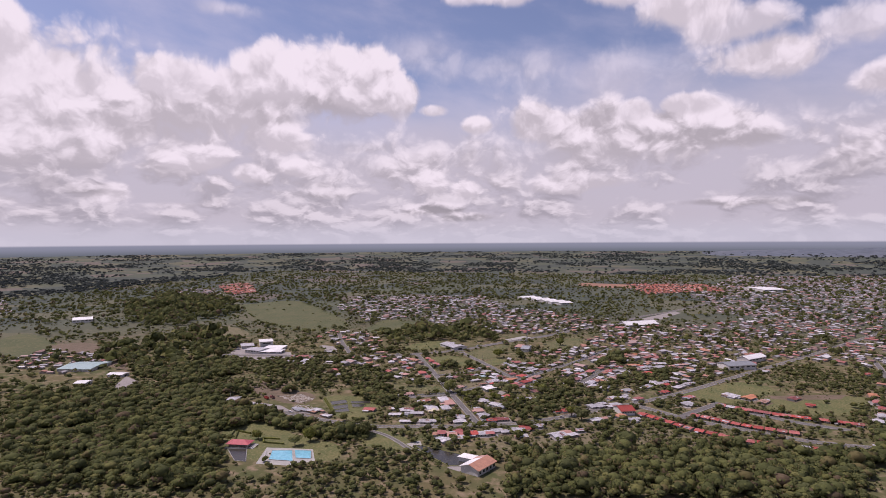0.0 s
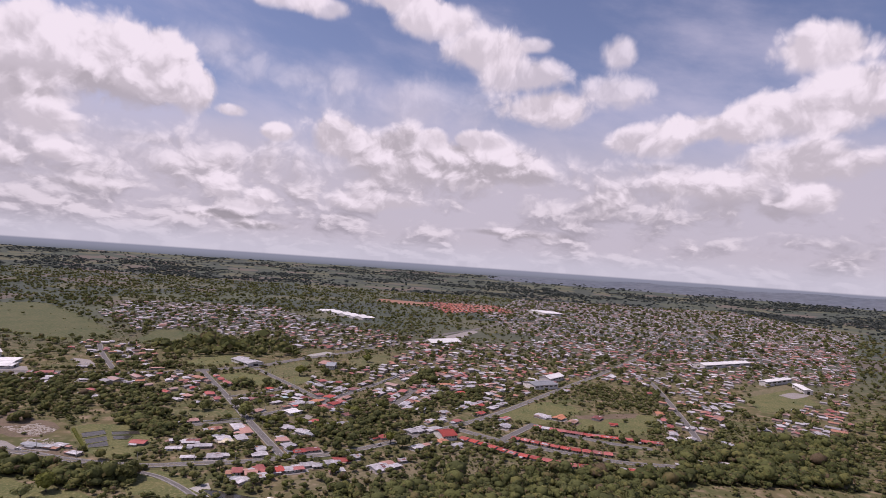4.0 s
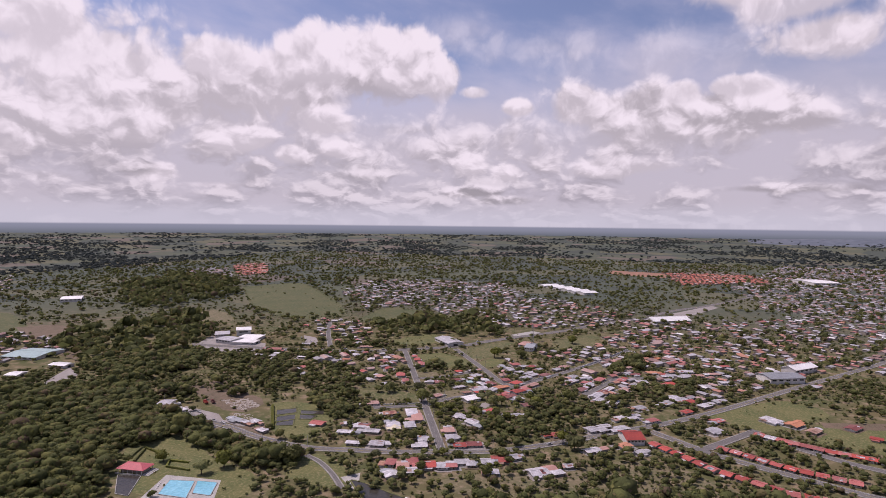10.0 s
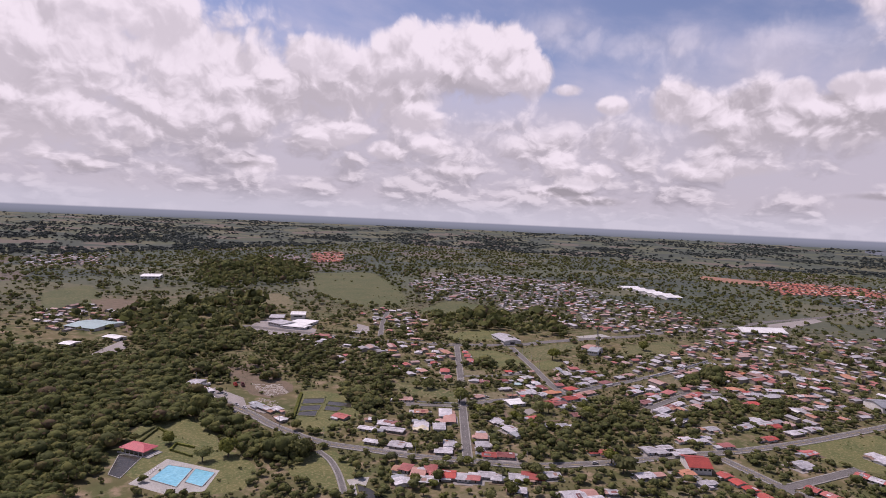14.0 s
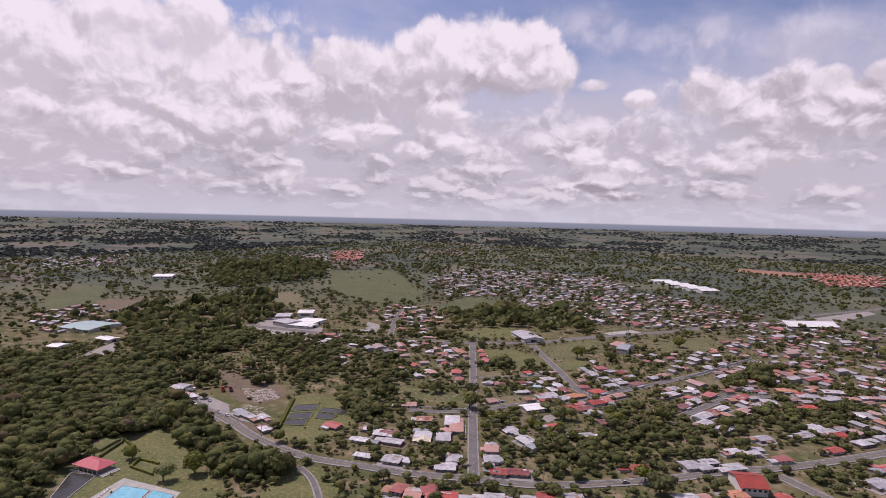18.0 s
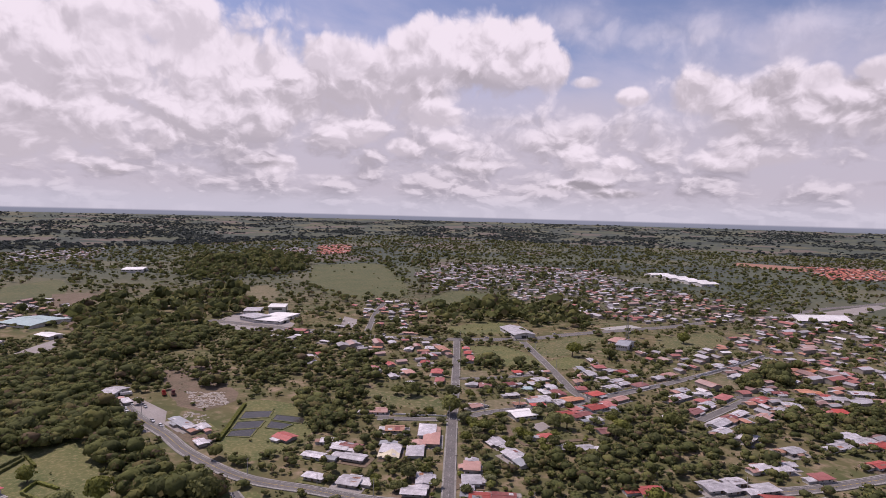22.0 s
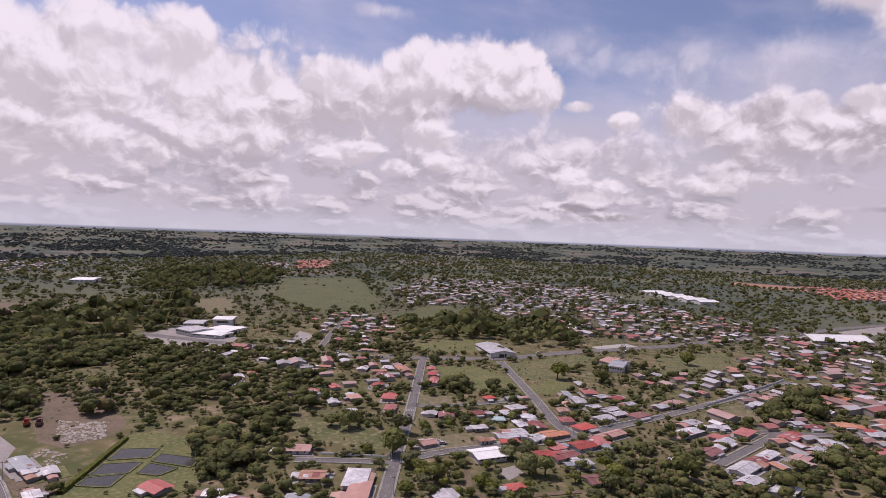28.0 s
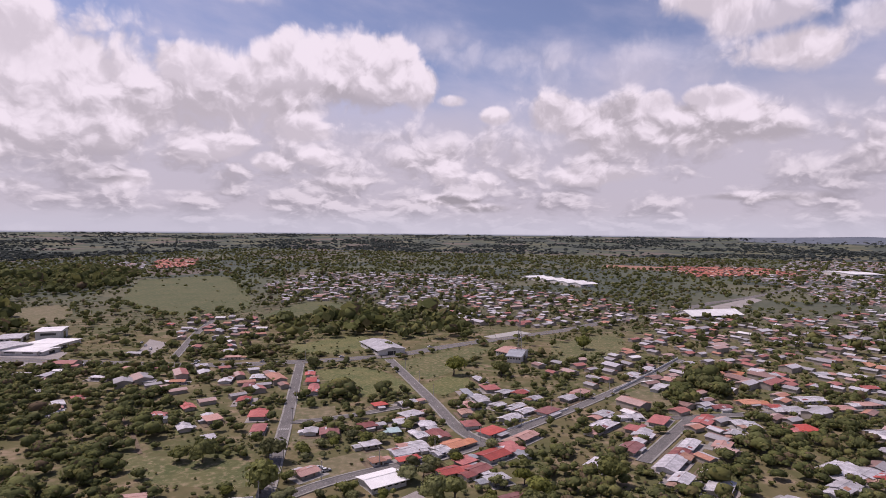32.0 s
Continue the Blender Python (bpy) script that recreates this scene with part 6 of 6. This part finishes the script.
joined_town("housing_estate", rest[3], "estate_roofs", "rows of small red-roofed houses")


# ---------------------------------------------------------------- trees
def ico(sub):
    bm = bmesh.new()
    bmesh.ops.create_icosphere(bm, subdivisions=sub, radius=1.0)
    v = np.array([x.co[:] for x in bm.verts])
    f = np.array([[x.index for x in p.verts] for p in bm.faces])
    bm.free()
    return v, f


ICO = {1: ico(1), 2: ico(2)}


def crown(seed, lobes, sub, cards, spread=0.62, flat=0.75, size=0.17):
    """A crown about 1 wide in radius, its foot at z = 0: uneven lobes and many small leaf sprays that stand off them."""
    rng = np.random.RandomState(seed)
    iv, jf = ICO[sub]
    vs, fs, k = [], [], 0
    centres = []
    for n in range(lobes):
        a = rng.uniform(0, 6.283)
        rr = spread * math.sqrt(rng.rand()) if n else 0.0
        r = rng.uniform(0.34, 0.55) * (1.25 if n == 0 else 1.0)
        c = np.array([rr * math.cos(a), rr * math.sin(a), flat * rng.uniform(0.55, 1.25) - 0.25 * rr])
        centres.append((c, r))
        v = iv * (1 + rng.uniform(-0.28, 0.28, (len(iv), 1))) * r * np.array([1, 1, 0.8]) + c
        vs.append(v)
        fs.append(np.c_[jf, jf[:, 2]] + k)
        k += len(v)
    for n in range(cards):
        c, r = centres[rng.randint(lobes)]
        d = rng.normal(size=3)
        d /= np.linalg.norm(d)
        d[2] = abs(d[2]) * 0.9 - 0.15
        p = c + d * r * rng.uniform(0.8, 1.45) * np.array([1, 1, 0.85])
        t = np.cross(d, rng.normal(size=3))
        t /= np.linalg.norm(t) + 1e-9
        b = np.cross(d, t)
        s = size * rng.uniform(0.6, 1.3)
        q = np.array([p - t * s, p - b * s * 0.7 + d * s * 0.4, p + t * s, p + b * s * 0.7 - d * s * 0.3])
        vs.append(q)
        fs.append(np.array([[0, 1, 2, 3]]) + k)
        k += 4
    return np.concatenate(vs), np.concatenate(fs)


def fast_mesh(name, v, f, material):
    """Quads and triangles (last index repeated) from arrays."""
    me = bpy.data.meshes.new(name)
    tri = f[:, 2] == f[:, 3]
    tot = np.where(tri, 3, 4)
    loops = f.ravel()[np.column_stack([np.ones((len(f), 3), bool), ~tri]).ravel()]
    me.vertices.add(len(v))
    me.vertices.foreach_set("co", np.ascontiguousarray(v, dtype=np.float32).ravel())
    me.loops.add(len(loops))
    me.loops.foreach_set("vertex_index", loops.astype(np.int32))
    me.polygons.add(len(f))
    me.polygons.foreach_set("loop_start", np.r_[0, np.cumsum(tot)[:-1]].astype(np.int32))
    me.polygons.foreach_set("loop_total", tot.astype(np.int32))
    me.materials.append(MATS[material])
    me.update(calc_edges=True)
    me.shade_smooth()
    return me


def trunk(seed):
    """A tapered bent trunk with four limbs, for a crown whose foot is at 0."""
    rng = np.random.RandomState(seed)
    shapes = []

    def limb(a, b, r0, r1, n=6):
        a, b = Vector(a), Vector(b)
        d = (b - a).normalized()
        u = d.orthogonal().normalized()
        w = d.cross(u)
        v = []
        for p, r in ((a, r0), ((a + b) / 2 + u * r0 * 0.5, (r0 + r1) / 2), (b, r1)):
            v += [tuple(p + r * (math.cos(6.283 * k / n) * u + math.sin(6.283 * k / n) * w)) for k in range(n)]
        f = [(i * n + k, i * n + (k + 1) % n, (i + 1) * n + (k + 1) % n, (i + 1) * n + k) for i in range(2) for k in range(n)]
        shapes.append((v, f))

    limb((0, 0, -0.05), (0.03, 0, 0.55), 0.07, 0.045)
    for k in range(4):
        a = 1.57 * k + rng.uniform(-0.4, 0.4)
        limb((0.02, 0, 0.42), (0.4 * math.cos(a), 0.4 * math.sin(a), 0.85), 0.035, 0.012, 5)
    return joined(*shapes)


def scatter():
    """Where trees stand: (x, y, radius) for the town grid, then for the far country."""
    rng = np.random.RandomState(11)
    step = 5.2
    gx, gy = np.meshgrid(np.arange(GX, GX + GW * GS - 8, step), np.arange(GY, GY + GH * GS - 8, step))
    x = gx.ravel() + rng.uniform(-2.6, 2.6, gx.size)
    y = gy.ravel() + rng.uniform(-2.6, 2.6, gx.size)
    i, j = np.clip(((x - GX) / GS).astype(int), 0, GW - 1), np.clip(((y - GY) / GS).astype(int), 0, GH - 1)
    n = 0.6 * lattice(x, y, 90, 1) + 0.4 * lattice(x, y, 28, 2)
    p = np.clip((n - 0.12) * 2.0, 0.22, 0.95)
    p = np.where(homes[j, i] > 0, np.clip(p * 0.95, 0.45, 0.8), p)
    p = np.where(wooded[j, i] > 0.5, 0.93, p)
    p = np.where((wooded[j, i] > 0.2) & (wooded[j, i] < 0.5), np.clip(n * 2.1, 0.6, 0.97), p)
    p = np.where(wooded[j, i] < -0.5, 0.012, p)
    p[taken[j, i]] = 0
    d = np.hypot(x - MIDDLE[0], y - MIDDLE[1])
    d2 = np.hypot(x - 120, y + 330)
    p *= np.where(d2 > 1300, 0.12, np.where(d2 > 620, 0.19, 1.0)) * np.where((homes[j, i] > 0) & (d2 > 620), 1.5, 1.0)
    bearing = np.degrees(np.arctan2(x - 100, y + 750))
    p *= np.where((bearing > -71) & (bearing < 45), 1, 0.12) * np.where(y > -340, 1, 0.1)
    ok = rng.rand(len(x)) < p
    x, y, j, i = x[ok], y[ok], j[ok], i[ok]
    r = np.where(wooded[j, i] > 0.5, 3.2 + 5.4 * rng.rand(len(x)) ** 1.6, np.where(wooded[j, i] > 0.2, 1.5 + 4.4 * rng.rand(len(x)) ** 1.6, 1.1 + 3.3 * rng.rand(len(x)) ** 1.7)) * np.where(rng.rand(len(x)) < 0.08, 1.35, 1)
    d2 = np.hypot(x - 120, y + 330)
    r *= np.where(d2 > 1300, 2.0, np.where(d2 > 620, 1.7, 1.0))
    return x, y, r


def wood_mesh(name, x, y, r, templates, material, seed, tall=1.0):
    rng = np.random.RandomState(seed)
    vs, fs, k = [], [], 0
    pick = rng.randint(len(templates), size=len(x))
    ang = rng.uniform(0, 6.283, len(x))
    z = lift(x, y)
    for t, (tv, tf) in enumerate(templates):
        m = pick == t
        n = int(m.sum())
        if not n:
            continue
        c, s, rr = np.cos(ang[m])[:, None], np.sin(ang[m])[:, None], r[m][:, None]
        h = rr * rng.uniform(0.6, 1.05, (n, 1)) * tall
        v = np.stack([x[m][:, None] + (tv[:, 0] * c - tv[:, 1] * s) * rr, y[m][:, None] + (tv[:, 0] * s + tv[:, 1] * c) * rr, z[m][:, None] + tv[:, 2] * h + 0.12 * rr], -1)
        f = tf[None] + (np.arange(n) * len(tv))[:, None, None] + k
        vs.append(v.reshape(-1, 3))
        fs.append(f.reshape(-1, 4))
        k += n * len(tv)
    return fast_mesh(name, np.concatenate(vs), np.concatenate(fs), material)


TX, TY, TR = scatter()
NEAR_CROWNS = [fast_mesh("crown", *crown(40 + k, 6, 1, 420, size=0.13), "leaves") for k in range(7)]
TRUNKS = [mesh_of("trunk", *trunk(60 + k), "bark") for k in range(3)]
MID = [crown(80 + k, 4, 1, 84, size=0.15, spread=0.58) for k in range(8)]
FAR = [crown(100 + k, 1, 1, 8, size=0.42) for k in range(6)]


def tree(x, y, r, tall=1.15, label="leafy green tree with a rounded uneven crown"):
    rng = random.Random(int(x * 71 + y * 37))
    root = new("tree")
    root.matrix_world = pose(x, y, float(lift(x, y)), 0, 0, rng.uniform(0, 360))
    c = new("crown", rng.choice(NEAR_CROWNS))
    c.parent, c.location, c.scale = root, (0, 0, 0.28 * r), (r, r, r * tall * rng.uniform(0.6, 0.85))
    t = new("trunk", rng.choice(TRUNKS))
    t.parent, t.scale = root, (r, r, r * 1.0)
    tagged(root, label, "tree", "trees")
    return root


for x, y, r in ((-1.1, -5.0, 8), (-15.2, 22.1, 7.5), (-40.7, 11.9, 6.5), (-51.5, 11.0, 5), (15.8, 191.9, 9), (47.5, 199.7, 7.5), (93.8, 313.9, 8),
                (-59.7, 255.5, 5), (-83.9, 178.0, 5), (-144.6, 196.7, 7), (143.2, -71.1, 8), (133.6, -59.6, 6), (69.7, 12.0, 7), (62.9, 9.8, 6), (123.7, 45.5, 7),
                (-75.6, -197.9, 6), (-114.2, -190.7, 5), (-69.5, -184.4, 7), (-31.9, -160.2, 8), (-47.6, -154.8, 7), (-134.1, -200.5, 4), (46.6, 22.8, 5), (174.8, 204.4, 7)):
    tree(x, y, r, 1.3, "large dark green spreading tree")


dn = np.minimum(np.hypot(TX - 40, TY - 20), 1.3 * np.hypot(TX - 60, TY + 120))
order = np.argsort(dn)
close = [k for k in order if wooded[int((TY[k] - GY) / GS), int((TX[k] - GX) / GS)] < 0.5][:270]
for k in close:
    tree(float(TX[k]), float(TY[k]), float(TR[k]))
left = np.ones(len(TX), bool)
left[close] = False
dist = np.hypot(TX - 120, TY + 330)
BUSH = [crown(130 + k, 1, 1, 14, size=0.36) for k in range(6)]
for lo, hi, r0, r1, temps, mt, nm, lab in ((0, 620, 2.3, 99, MID, "leaves_wood", "woodland", "dense green broadleaf trees"), (0, 620, 0, 2.3, BUSH, "leaves_wood", "bushes", "many green bushes and small trees"),
                                           (620, 5000, 0, 99, FAR, "leaves_wood", "far_woodland", "many distant green trees")):
    m = left & (dist >= lo) & (dist < hi) & (TR >= r0) & (TR < r1)
    if m.any():
        tagged(new(nm, wood_mesh(nm, TX[m], TY[m], TR[m], temps, mt, 3)), lab, "trees", kind="stuff")


def scrub():
    """Low bushes and tufts on the rough ground between houses, woods and lots."""
    rng = np.random.RandomState(31)
    n = 40000
    x, y = rng.uniform(-420, 520, n), rng.uniform(-300, 520, n)
    i, j = ((x - GX) / GS).astype(int), ((y - GY) / GS).astype(int)
    w = 0.5 * lattice(x, y, 40, 8) + 0.5 * lattice(x, y, 14, 9)
    p = np.clip((w - 0.3) * 1.6, 0.06, 0.8) * np.where(wooded[j, i] < -0.5, 0.16, 1.0)
    p[taken[j, i]] *= 0.12
    for pts, width in ROADS:
        p[near_line(pts, x, y) < width / 2 + 2] = 0
    ok = (rng.rand(n) < p)
    return x[ok], y[ok], rng.uniform(0.5, 1.5, int(ok.sum()))


TUFT = [crown(120 + k, 1, 1, 3, size=0.5)[0:2] for k in range(5)]
x, y, r = scrub()
tagged(new("scrub", wood_mesh("scrub", x, y, r, TUFT, "leaves_wood", 13, 0.8)), "low green scrub and tall grass", "scrub", kind="stuff")


def far_country():
    """Hedges, copses and woods on the far plain up to the skyline."""
    rng = np.random.RandomState(21)
    n = 56000
    b = np.radians(rng.uniform(-74, 50, n))
    d = 1000 + 3800 * rng.rand(n) ** 1.1
    x, y = MIDDLE[0] - np.sin(-b) * d, MIDDLE[1] + np.cos(b) * d
    gridded = (x > GX) & (x < GX + GW * GS) & (y > GY) & (y < GY + GH * GS)
    w = 0.55 * lattice(x, y, 260, 5) + 0.3 * lattice(x, y, 90, 6) + 0.15 * lattice(x, y, 1200, 7)
    p = np.clip((w - 0.44) * 5, 0.03, 1)
    ok = ~gridded & (rng.rand(n) < p)
    x, y, d = x[ok], y[ok], d[ok]
    r = rng.uniform(4.5, 9.0, len(x)) * np.minimum(0.9 + d / 4000, 1.5)
    return x, y, r


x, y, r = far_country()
tagged(new("distant_woods", wood_mesh("distant_woods", x, y, r, FAR, "leaves_far_haze", 9, 0.7)), "distant green woods and hedges on the plain, blue haze mixed into their colour", "woods", kind="stuff")
